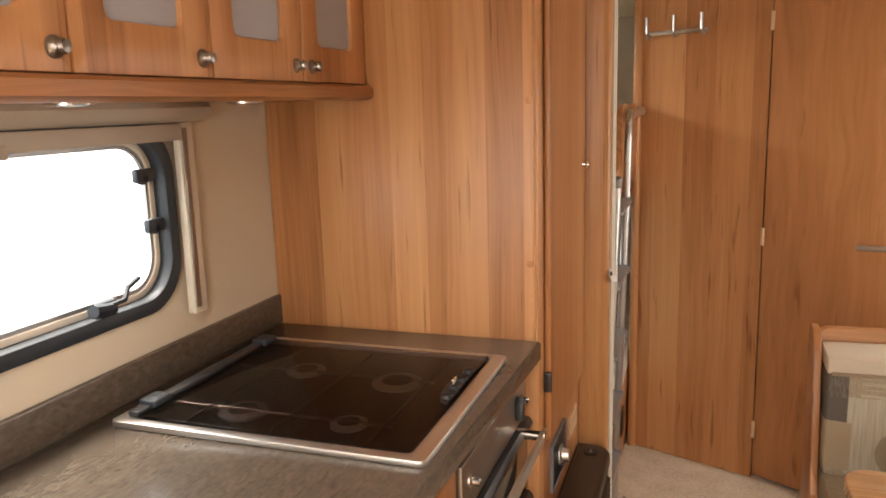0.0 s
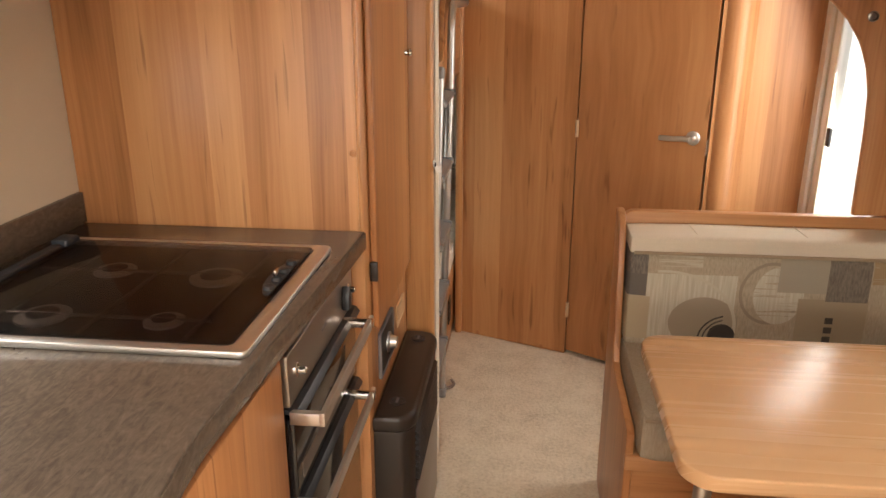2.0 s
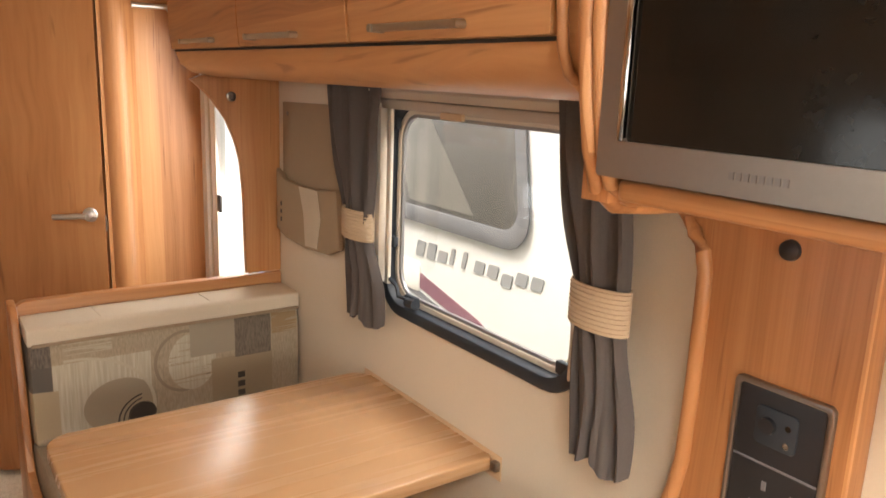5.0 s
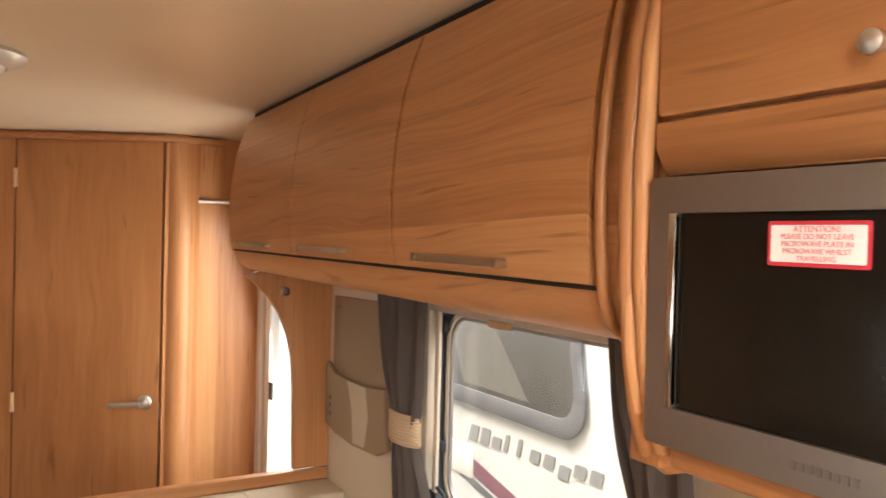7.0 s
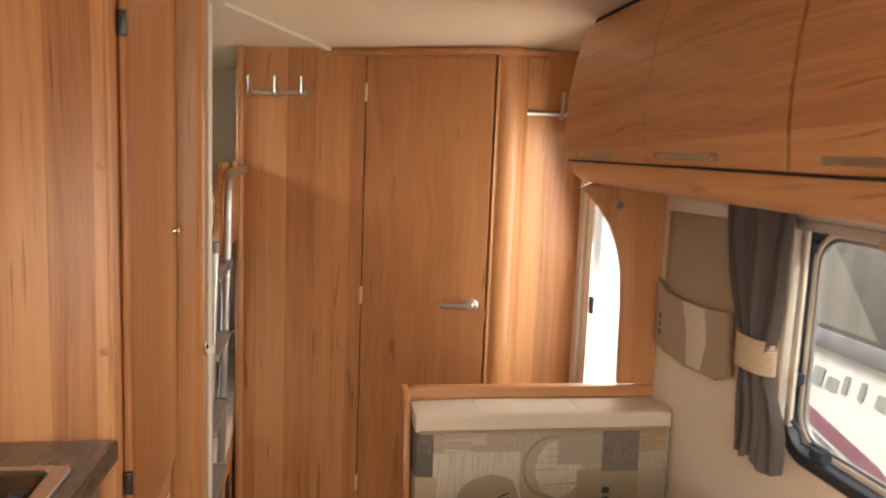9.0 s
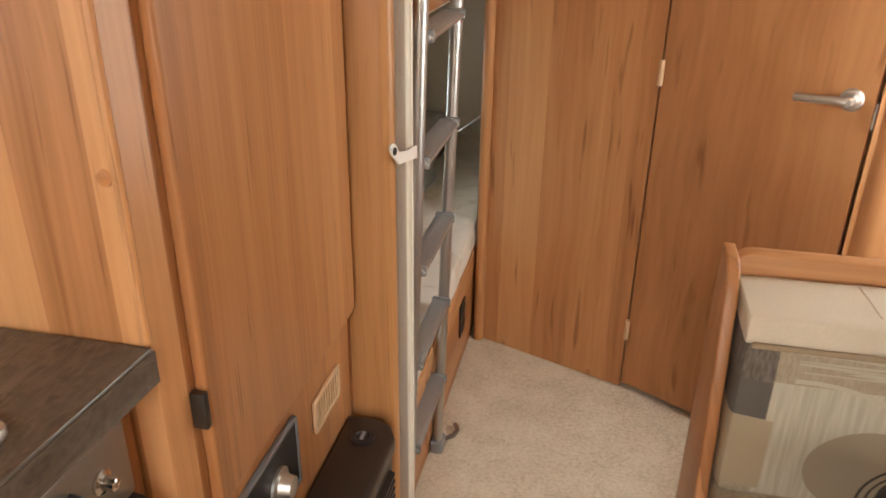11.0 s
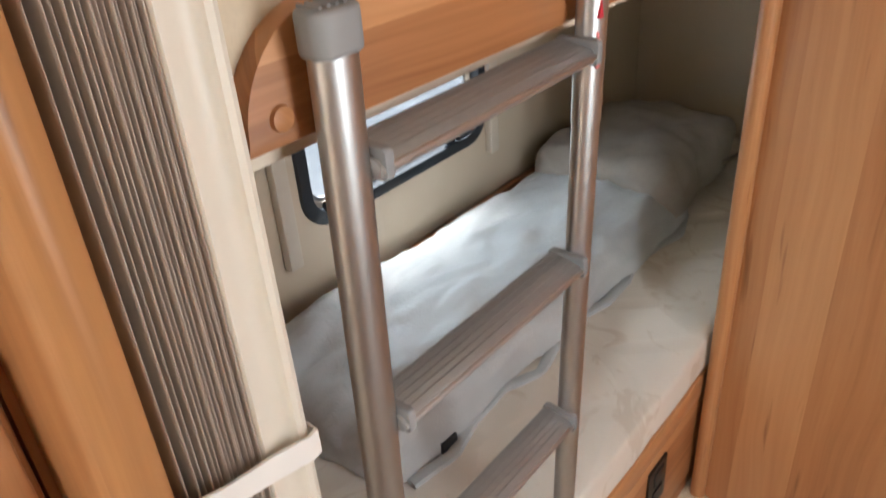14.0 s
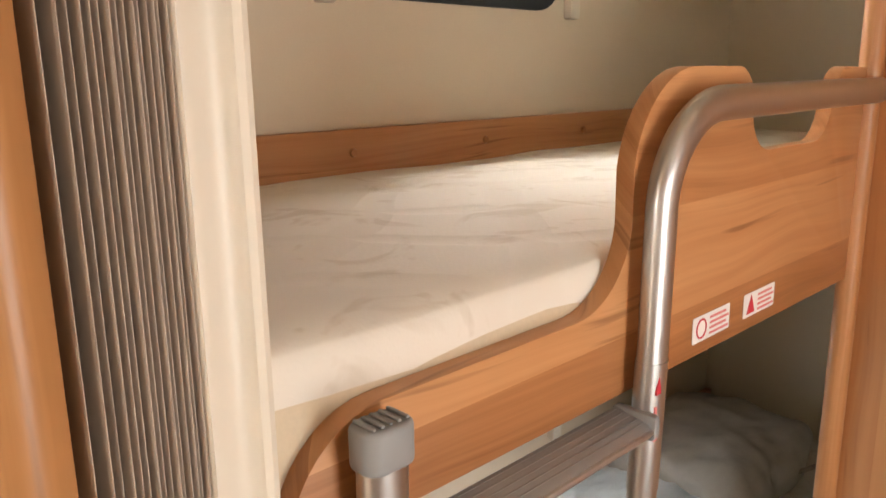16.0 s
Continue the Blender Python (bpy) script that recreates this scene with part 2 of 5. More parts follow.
def tinted_glass(name, tint, gloss, grazing=0.6):
    n = Nodes(name)
    out = n.t.nodes["Material Output"]
    clear = n.add("ShaderNodeBsdfTransparent", Color=(*tint, 1))
    shine = n.add("ShaderNodeBsdfGlossy", Roughness=0.03)
    mixer = n.t.nodes.new("ShaderNodeMixShader")
    edge_on = n.add("ShaderNodeLayerWeight", Blend=0.5).outputs["Facing"]
    n.put(mixer, "i0", n.math("ADD", n.math("MULTIPLY", n.math("POWER", edge_on, 4.0), grazing), gloss))
    n.put(mixer, "i1", clear.outputs[0])
    n.put(mixer, "i2", shine.outputs[0])
    n.t.links.new(mixer.outputs[0], out.inputs["Surface"])
    return n.mat


def patchwork_material():
    """Woven fabric with rectangles, leaf arcs and dark motifs; x across the cushion, z up."""
    n = Nodes("patchwork_upholstery")
    p = n.coords()
    sep = n.add("ShaderNodeSeparateXYZ", Vector=p)
    x, y, z = sep.outputs

    def rect(x0, x1, z0, z1):
        a = n.math("MULTIPLY", n.math("GREATER_THAN", x, x0), n.math("LESS_THAN", x, x1))
        return n.math("MULTIPLY", a, n.math("MULTIPLY", n.math("GREATER_THAN", z, z0), n.math("LESS_THAN", z, z1)))

    def disc(cx, cz, rx, rz, inner=0.0):
        u = n.math("DIVIDE", n.math("SUBTRACT", x, cx), rx)
        v = n.math("DIVIDE", n.math("SUBTRACT", z, cz), rz)
        d = n.math("SQRT", n.math("ADD", n.math("MULTIPLY", u, u), n.math("MULTIPLY", v, v)))
        m = n.math("LESS_THAN", d, 1.0)
        return n.math("MULTIPLY", m, n.math("GREATER_THAN", d, inner)) if inner else m

    weave = n.noise(n.add("ShaderNodeMapping", Vector=p, Scale=(260, 260, 60)).outputs[0], 1.0, 2.0)
    c = n.ramp(weave, [(0.3, (0.30, 0.24, 0.165)), (0.7, (0.40, 0.33, 0.24))])
    taupe = n.ramp(weave, [(0.3, (0.10, 0.085, 0.07)), (0.7, (0.18, 0.15, 0.125))])
    rows = n.noise(n.add("ShaderNodeMapping", Vector=p, Scale=(6, 1, 190)).outputs[0], 1.0, 1.0)
    slub = n.noise(n.add("ShaderNodeMapping", Vector=p, Scale=(170, 1, 9)).outputs[0], 1.0, 2.0)
    pale = n.ramp(slub, [(0.35, (0.40, 0.35, 0.265)), (0.65, (0.49, 0.44, 0.345))])
    c = n.mix(rect(0.575, 0.80, 0.55, 0.745), c, pale)
    c = n.mix(disc(0.725, 0.612, 0.088, 0.072), c, (0.30, 0.245, 0.175))
    c = n.mix(n.math("MULTIPLY", rect(0.60, 0.71, 0.765, 0.797), n.math("GREATER_THAN", rows, 0.5)), c, (0.43, 0.37, 0.275))
    c = n.mix(n.math("MULTIPLY", disc(0.62, 0.60, 0.19, 0.155, 0.955), n.math("GREATER_THAN", x, 0.60)), c, (0.45, 0.395, 0.30))
    c = n.mix(disc(0.885, 0.70, 0.078, 0.085, 0.90), c, (0.26, 0.21, 0.15))
    c = n.mix(n.math("MULTIPLY", disc(0.905, 0.695, 0.062, 0.078), n.math("GREATER_THAN", rows, 0.38)), c, pale)
    c = n.mix(rect(0.955, 1.125, 0.55, 0.69), c, (0.30, 0.235, 0.155))
    c = n.mix(rect(0.90, 1.02, 0.705, 0.80), c, (0.31, 0.265, 0.20))
    c = n.mix(rect(1.02, 1.122, 0.685, 0.803), c, n.ramp(weave, [(0.3, (0.13, 0.105, 0.08)), (0.7, (0.20, 0.165, 0.13))]))
    c = n.mix(n.math("MULTIPLY", rect(1.125, 1.20, 0.735, 0.80), n.math("GREATER_THAN", rows, 0.42)), c, (0.31, 0.215, 0.12))
    c = n.mix(rect(0.51, 0.574, 0.682, 0.803), c, n.mix(n.math("LESS_THAN", z, 0.742), taupe, (0.115, 0.10, 0.085)))
    c = n.mix(rect(0.51, 0.585, 0.56, 0.680), c, (0.37, 0.295, 0.195))
    c = n.mix(disc(0.775, 0.580, 0.034, 0.030), c, (0.045, 0.036, 0.03))
    for k in range(3):
        c = n.mix(n.math("MULTIPLY", disc(0.790, 0.565, 0.052 + 0.012 * k, 0.048 + 0.011 * k, 0.94), n.math("LESS_THAN", x, 0.775)), c, (0.06, 0.05, 0.04))
        c = n.mix(rect(1.026, 1.046, 0.572 + 0.026 * k, 0.589 + 0.026 * k), c, (0.05, 0.042, 0.035))
    n.bump(weave, 0.25, 0.001)
    return n.base(c, 0.85, spec=0.2)


mattress_cloth = quilted_material()
worktop = worktop_material()
bag_white = wrap_material()
carpet_m = carpet_material()
hob_glass = tinted_glass("smoked_hob_glass", (0.56, 0.53, 0.52), 0.02, 0.32)
pane_glass = tinted_glass("clear_window_pane", (0.94, 0.96, 0.96), 0.03)
oven_glass = plain("black_oven_glass", (0.012, 0.011, 0.011), 0.08, vary=0.1)
mw_glass = plain("black_microwave_glass", (0.010, 0.008, 0.006), 0.12, spec=0.28, vary=0.1)
patchwork = patchwork_material()


# ---- mesh helpers ----
def obj(name, bm, mat, smooth=False):
    me = bpy.data.meshes.new(name)
    bm.normal_update()
    bm.to_mesh(me)
    bm.free()
    me.materials.append(mat)
    flat = [p.material_index == 1 for p in me.polygons]
    for p, f in zip(me.polygons, flat):
        p.use_smooth, p.material_index = smooth and not f, 0
    if smooth:
        me.set_sharp_from_angle(angle=radians(40))
    return new(name, me)


def flatten(bm, axis=None, r=0.0):
    """Marks the broad flat faces, so that only edges and curves are smoothed."""
    for f in bm.faces:
        f.normal_update()
        if axis is not None:
            broad = abs(f.normal["xyz".index(axis)]) > 0.999
        else:
            broad = f.calc_area() / max(e.calc_length() for e in f.edges) > 1.3 * r
        if broad:
            f.material_index = 1
    return bm


def part(name, bm, mat, parent, label="", smooth=True):
    """One mesh under a thing or a part; the mesh is given in world places."""
    ob = obj(name, bm, mat, smooth)
    ob.parent = parent
    if parent.parent is None:
        ob.matrix_parent_inverse = Matrix.Translation(-parent.location)
    return tagged(ob, label)


def thing(name, at, label, category, group="", kind=""):
    ob = new(name)
    ob.location = at
    ob.empty_display_size = 0.05
    return tagged(ob, label, category, group, kind)


def whole(name, bm, mat, label, category, group="", kind="", smooth=True):
    return tagged(obj(name, bm, mat, smooth), label, category, group, kind)


def structure(name, bm, mat, label, category="wall", smooth=False):
    return tagged(obj(name, bm, mat, smooth), label, category, "", "structure")


def box(x0, x1, y0, y1, z0, z1, r=0.0, seg=2, bm=None):
    b = bmesh.new()
    bmesh.ops.create_cube(b, size=1.0)
    for v in b.verts:
        v.co = Vector(((x0 + x1) / 2 + v.co.x * (x1 - x0), (y0 + y1) / 2 + v.co.y * (y1 - y0), (z0 + z1) / 2 + v.co.z * (z1 - z0)))
    if r:
        bmesh.ops.bevel(b, geom=b.edges[:], offset=r, segments=seg, profile=0.5, affect="EDGES", clamp_overlap=True)
    return join(bm, flatten(b, None, r))


def join(bm, b):
    if bm is None:
        return b
    me = bpy.data.meshes.new("tmp")
    b.to_mesh(me)
    b.free()
    bm.from_mesh(me)
    bpy.data.meshes.remove(me)
    return bm


def lift(axis, u, v, w):
    """A point of the plane across the axis: (y, z) for x, (x, z) for y, (x, y) for z."""
    return {"x": (w, u, v), "y": (u, w, v), "z": (u, v, w)}[axis]


def prism(outline, axis, a, b, r=0.0, seg=2, bm=None):
    """A plate with that outline, from a to b along the axis."""
    m = bmesh.new()
    lo = [m.verts.new(lift(axis, u, v, a)) for u, v in outline]
    hi = [m.verts.new(lift(axis, u, v, b)) for u, v in outline]
    caps = [m.faces.new(lo), m.faces.new(hi)]
    k = len(outline)
    for i in range(k):
        m.faces.new((lo[i], lo[(i + 1) % k], hi[(i + 1) % k], hi[i]))
    bmesh.ops.recalc_face_normals(m, faces=m.faces[:])
    if r:
        edges = [e for f in caps for e in f.edges]
        bmesh.ops.bevel(m, geom=edges, offset=r, segments=seg, profile=0.5, affect="EDGES", clamp_overlap=True)
    return join(bm, flatten(m, axis))


def ring(outer, inner, axis, a, b, r=0.0, bm=None):
    """A frame between two outlines of equal count."""
    m = bmesh.new()
    k = len(outer)
    vs = [[m.verts.new(lift(axis, u, v, w)) for u, v in line] for w in (a, b) for line in (outer, inner)]
    for i in range(k):
        j = (i + 1) % k
        m.faces.new((vs[0][i], vs[0][j], vs[1][j], vs[1][i]))
        m.faces.new((vs[2][i], vs[2][j], vs[3][j], vs[3][i]))
        m.faces.new((vs[0][i], vs[0][j], vs[2][j], vs[2][i]))
        m.faces.new((vs[1][i], vs[1][j], vs[3][j], vs[3][i]))
    bmesh.ops.recalc_face_normals(m, faces=m.faces[:])
    if r:
        rims = [e for e in m.edges if len(e.link_faces) == 2 and e.calc_face_angle(0) > 1.2]
        bmesh.ops.bevel(m, geom=rims, offset=r, segments=2, profile=0.5, affect="EDGES", clamp_overlap=True)
    return join(bm, flatten(m, axis))


def rrect(u0, u1, v0, v1, r, n=5):
    """A rounded rectangle; r may be four radii, from the low corner round."""
    rs = r if isinstance(r, (tuple, list)) else (r,) * 4
    out = []
    for (cu, cv, a0), q in zip(((u0, v0, 180), (u1, v0, 270), (u1, v1, 0), (u0, v1, 90)), rs):
        q = max(q, 1e-4)
        su, sv = (1 if cu == u0 else -1), (1 if cv == v0 else -1)
        for i in range(n + 1):
            a = radians(a0 + 90 * i / n)
            out.append((cu + su * q + q * math.cos(a), cv + sv * q + q * math.sin(a)))
    return out


def rod(p0, p1, r, seg=12, r1=None, bm=None):
    b = bmesh.new()
    p0, p1 = Vector(p0), Vector(p1)
    d = p1 - p0
    m = Matrix.Translation((p0 + p1) / 2) @ d.to_track_quat("Z", "Y").to_matrix().to_4x4()
    bmesh.ops.create_cone(b, cap_ends=True, segments=seg, radius1=r, radius2=r if r1 is None else r1, depth=d.length, matrix=m)
    return join(bm, b)


def tube(points, r, seg=10, flat=1.0, side=None, bm=None):
    """A tube along points; flat squeezes it across the side direction."""
    b = bmesh.new()
    pts = [Vector(p) for p in points]
    loops = []
    for i, p in enumerate(pts):
        d = (pts[min(i + 1, len(pts) - 1)] - pts[max(i - 1, 0)]).normalized()
        s = Vector(side) if side else (Vector((0, 0, 1)) if abs(d.z) < 0.9 else Vector((1, 0, 0)))
        s = (s - d * s.dot(d)).normalized()
        t = d.cross(s)
        loops.append([b.verts.new(p + s * math.cos(2 * math.pi * k / seg) * r * flat + t * math.sin(2 * math.pi * k / seg) * r) for k in range(seg)])
    for l0, l1 in zip(loops, loops[1:]):
        for k in range(seg):
            b.faces.new((l0[k], l0[(k + 1) % seg], l1[(k + 1) % seg], l1[k]))
    b.faces.new(loops[0][::-1])
    b.faces.new(loops[-1])
    bmesh.ops.recalc_face_normals(b, faces=b.faces[:])
    return join(bm, b)


def lathe(profile, m, seg=24, bm=None):
    """A turned shape: (radius, height) rows about the z axis of the pose m."""
    b = bmesh.new()
    loops = [[b.verts.new(m @ Vector((r * math.cos(2 * math.pi * k / seg), r * math.sin(2 * math.pi * k / seg), h))) for k in range(seg)] for r, h in profile]
    for l0, l1 in zip(loops, loops[1:]):
        for k in range(seg):
            b.faces.new((l0[k], l0[(k + 1) % seg], l1[(k + 1) % seg], l1[k]))
    b.faces.new(loops[0])
    b.faces.new(loops[-1])
    bmesh.ops.recalc_face_normals(b, faces=b.faces[:])
    return join(bm, b)


def facing(p, d):
    """A pose at p whose z axis points along d."""
    return Matrix.Translation(p) @ Vector(d).to_track_quat("Z", "Y").to_matrix().to_4x4()


def slab_between(p, q, thick, z0, z1, r=0.0):
    """An upright board from p to q in plan, its thickness to the left of the way."""
    p, q = Vector(p), Vector(q)
    d = (q - p).normalized()
    nrm = Vector((-d.y, d.x)) * thick
    return prism([tuple(p), tuple(q), tuple(q + nrm), tuple(p + nrm)], "z", z0, z1, r)


def pillow(x0, x1, y0, y1, z0, z1, puff=0.03, cuts=16, lump=0.0, seed=0.0, power=4.0):
    """A soft block: rounded, swelling, with slow lumps."""
    b = bmesh.new()
    bmesh.ops.create_cube(b, size=2.0)
    bmesh.ops.subdivide_edges(b, edges=b.edges[:], cuts=cuts, use_grid_fill=True)
    c = Vector(((x0 + x1) / 2, (y0 + y1) / 2, (z0 + z1) / 2))
    h = Vector(((x1 - x0) / 2, (y1 - y0) / 2, (z1 - z0) / 2))
    k = min(h)
    for v in b.verts:
        w = Vector((v.co.x * h.x, v.co.y * h.y, v.co.z * h.z))
        core = Vector([max(-hh + k * 0.8, min(hh - k * 0.8, a)) for a, hh in zip(w, h)])
        off = w - core
        if off.length > 1e-6:
            m = max(abs(a) for a in off)
            p = (sum(abs(a) ** power for a in off)) ** (1 / power)
            off = off * (m / p)
        w = core + off
        swell = 1 + puff * (1 - v.co.x ** 2) * (1 - v.co.y ** 2) * (1 if v.co.z > 0 else 0)
        w.z *= swell
        if lump:
            w += lump * noise.noise_vector((w + c) * 7 + Vector((seed, 0, 0))) + 0.4 * lump * noise.noise_vector((w + c) * 19 + Vector((0, seed, 0)))
        v.co = c + w
    return b


# ---- structure ----
LW, RW, FRONT, REAR, TOP = -0.69, 1.215, -1.65, 4.06, 1.860
TH = 0.04


def wall_with_holes(name, x0, x1, holes, label):
    """A side wall along y, with openings (y0, y1, z0, z1)."""
    bm = None
    ys = sorted({FRONT, REAR, *[h[0] for h in holes], *[h[1] for h in holes]})
    for a, b in zip(ys, ys[1:]):
        cuts = sorted((h[2], h[3]) for h in holes if h[0] <= a and h[1] >= b)
        z = -0.05
        for lo, hi in cuts:
            bm = box(x0, x1, a, b, z, lo, bm=bm)
            z = hi
        bm = box(x0, x1, a, b, z, TOP + 0.05, bm=bm)
    bmesh.ops.remove_doubles(bm, verts=bm.verts[:], dist=1e-5)
    return structure(name, bm, cream_wall, label)


KW = (0.32, 1.105, 1.118, 1.412)
UBW = (2.745, 3.245, 1.575, 1.745)
LBW = (2.705, 3.235, 0.652, 0.90)
DW = (0.80, 1.405, 0.945, 1.385)
ED = (2.06, 2.628, 0.0, 1.78)
wall_with_holes("wall_left", LW - TH, LW, [KW, UBW, LBW], "cream wallboard side wall with kitchen and bunk windows")
wall_with_holes("wall_right", RW, RW + TH, [DW, ED], "cream wallboard side wall with dinette window and entrance")
structure("wall_rear", box(LW, RW, REAR, REAR + TH, -0.05, TOP + 0.05), cream_wall, "cream wallboard rear wall behind the bunks")
fw = box(LW, RW, FRONT - TH, FRONT, -0.05, 1.05)
box(LW, RW, FRONT - TH, FRONT, 1.65, TOP + 0.05, bm=fw)
box(LW, -0.5, FRONT - TH, FRONT, 1.05, 1.65, bm=fw)
box(1.02, RW, FRONT - TH, FRONT, 1.05, 1.65, bm=fw)
structure("wall_front", fw, cream_wall, "cream front wall with a wide window opening")
structure("floor", box(LW, RW, FRONT, REAR, -0.05, -0.002), carpet_m, "beige cut-pile carpeted caravan floor", "floor")
cl = box(LW, RW, FRONT, -0.75, TOP, TOP + 0.03)
box(LW, RW, -0.15, REAR, TOP, TOP + 0.03, bm=cl)
box(LW, -0.04, -0.75, -0.15, TOP, TOP + 0.03, bm=cl)
box(0.56, RW, -0.75, -0.15, TOP, TOP + 0.03, bm=cl)
structure("ceiling", cl, ceiling_board, "smooth beige caravan ceiling board", "ceiling")

# rear partition: panel, washroom door, rounded post, short panel
A0, A1, D1 = Vector((-0.018, 3.092)), Vector((0.442, 2.912)), Vector((0.872, 2.662))
d_door = (D1 - A1).normalized()
d_pan = (A1 - A0).normalized()
pa = slab_between(A0, A1 - d_pan * 0.002, 0.03, 0.0, TOP, 0.002)
structure("wall_partition_panel", pa, wood_v, "walnut-veneered fixed partition panel beside the washroom door")
edge_pts = [(A0.x - 0.004, A0.y - 0.006, z) for z in (0.0, TOP)]
structure("trim_panel_edge", tube(edge_pts, 0.016, 12), wood_v, "rounded walnut edge of the partition panel", "trim", True)
structure("wall_behind_panel", box(-0.03, -0.005, 3.112, REAR, 0.0, TOP), cream_wall, "cream wall of the bunk recess")
dt = slab_between(A1, D1, 0.03, 1.838, TOP, 0.001)
structure("trim_over_door", dt, wood_v, "walnut strip above the washroom door", "trim")
post_c = Vector((0.930, 2.690))
po = bmesh.new()
post_line = [(D1.x + 0.004, D1.y - 0.002)] + [(post_c.x + 0.052 * math.cos(radians(a)), post_c.y + 0.052 * math.sin(radians(a))) for a in range(215, 306, 10)] + [(0.990, 2.666), (0.990, 2.73), (D1.x + 0.016, D1.y + 0.05)]
po = prism(post_line, "z", 0.0, TOP)
structure("trim_door_post", po, wood_v, "rounded walnut door post", "trim", True)
structure("wall_hook_panel", box(0.990, RW, 2.676, 2.704, 0.0, TOP), wood_v, "walnut-veneered panel beside the entrance door")
structure("wall_washroom_back", box(0.0, RW, 3.55, 3.57, 0.0, TOP), cream_wall, "cream wall inside the washroom")

# washroom door
door = thing("door_1", (*((A1 + D1) / 2), 0.0), "closed walnut-veneered washroom door with strips of tone", "door", kind="structure")
g0, g1 = A1 + d_door * 0.004, D1 - d_door * 0.006
part("door_leaf", slab_between(g0, g1, 0.028, 0.018, 1.833, 0.002), wood_v, door)
nrm = Vector((d_door.y, -d_door.x))
for hz in (0.20, 0.945, 1.70):
    p = A1 + nrm * 0.003 + d_door * 0.002
    part("hinge", rod((p.x, p.y, hz - 0.032), (p.x, p.y, hz + 0.032), 0.0065), hinge_wood, door, "pale barrel hinge")
hp = g1 - d_door * 0.045 + nrm * 0.002
rose = lathe([(0.024, 0.0), (0.025, 0.004), (0.022, 0.009), (0.011, 0.012), (0.010, 0.040)], facing((hp.x, hp.y, 0.955), (nrm.x, nrm.y, 0)))
hd = part("door_handle", rose, steel, door, "satin steel lever handle on a round rose")
q0 = hp + nrm * 0.042
q1 = q0 - d_door * 0.105
lev = [(q0.x, q0.y, 0.955), (*(q0 - d_door * 0.02 + nrm * 0.003), 0.957), (*(q0 - d_door * 0.06 + nrm * 0.002), 0.953), (*q1, 0.952)]
part("lever", tube(lev, 0.0095, 12), steel, hd)
part("latch_plate", box(D1.x - 0.005, D1.x - 0.001, D1.y - 0.008, D1.y - 0.003, 0.90, 0.955), dark_steel, door, "dark latch plate")
seal = g1 + d_door * 0.001
part("door_gap", rod((seal.x, seal.y + 0.012, 0.02), (seal.x, seal.y + 0.012, 1.833), 0.004, 6), dark_gap, door, "dark gap at the closing edge")

# cornice over the door, bowed in plan
cor = [Vector((0.295, 2.965)), Vector((0.45, 2.885)), Vector((0.665, 2.752)), Vector((0.865, 2.640)), Vector((0.975, 2.628)), Vector((1.065, 2.642))]
back = [Vector((1.065, 2.688)), Vector((0.975, 2.688)), Vector((0.865, 2.675)), Vector((0.665, 2.80)), Vector((0.45, 2.93)), Vector((0.305, 2.985))]
structure("trim_cornice", prism([tuple(v) for v in cor + back], "z", 1.832, 1.853, 0.006, 3), wood_x, "walnut cornice above the washroom door", "trim", True)
rail = [(0.022, 2.13, TOP - 0.008), (0.305, 2.965, TOP - 0.008)]
structure("trim_screen_rail", tube(rail, 0.013, 8, 0.6, (0, 0, 1)), cream_plastic, "cream ceiling rail of the folding screen", "trim", True)
for cx, cy in ((0.068, 3.060), (0.345, 2.950)):
    c = lathe([(0.009, 0.0), (0.008, 0.003), (0.003, 0.005)], facing((cx, cy, 0.012), (nrm.x, nrm.y, 0)), 12)
    whole("screw_cap", c, wood_x, "round wood-coloured screw cap low on the panel", "screw cap", "screw caps on the partition")

# ---- windows ----


def latch(parent, p, inward, lever=True, turn=1):
    """A black window stay with a swung lever."""
    x, y, z = p
    b = lathe([(0.011, 0.0), (0.010, 0.008), (0.006, 0.014)], facing((x, y, z), (inward, 0, 0)), 12)
    box(min(x, x + inward * 0.014), max(x, x + inward * 0.014), y - 0.022, y + 0.022, z - 0.006, z + 0.018, 0.004, bm=b)
    if lever:
        tube([(x + inward * 0.02, y, z + 0.012), (x + inward * 0.03, y + turn * 0.02, z + 0.016), (x + inward * 0.026, y + turn * 0.034, z + 0.034), (x + inward * 0.026, y + turn * 0.062, z + 0.044)], 0.0045, 8, bm=b)
        tube([(x + inward * 0.02, y - turn * 0.004, z + 0.006), (x + inward * 0.03, y - turn * 0.05, z + 0.014)], 0.011, 8, bm=b)
    part("latch", b, rubber, parent, "blue-black plastic window latch")


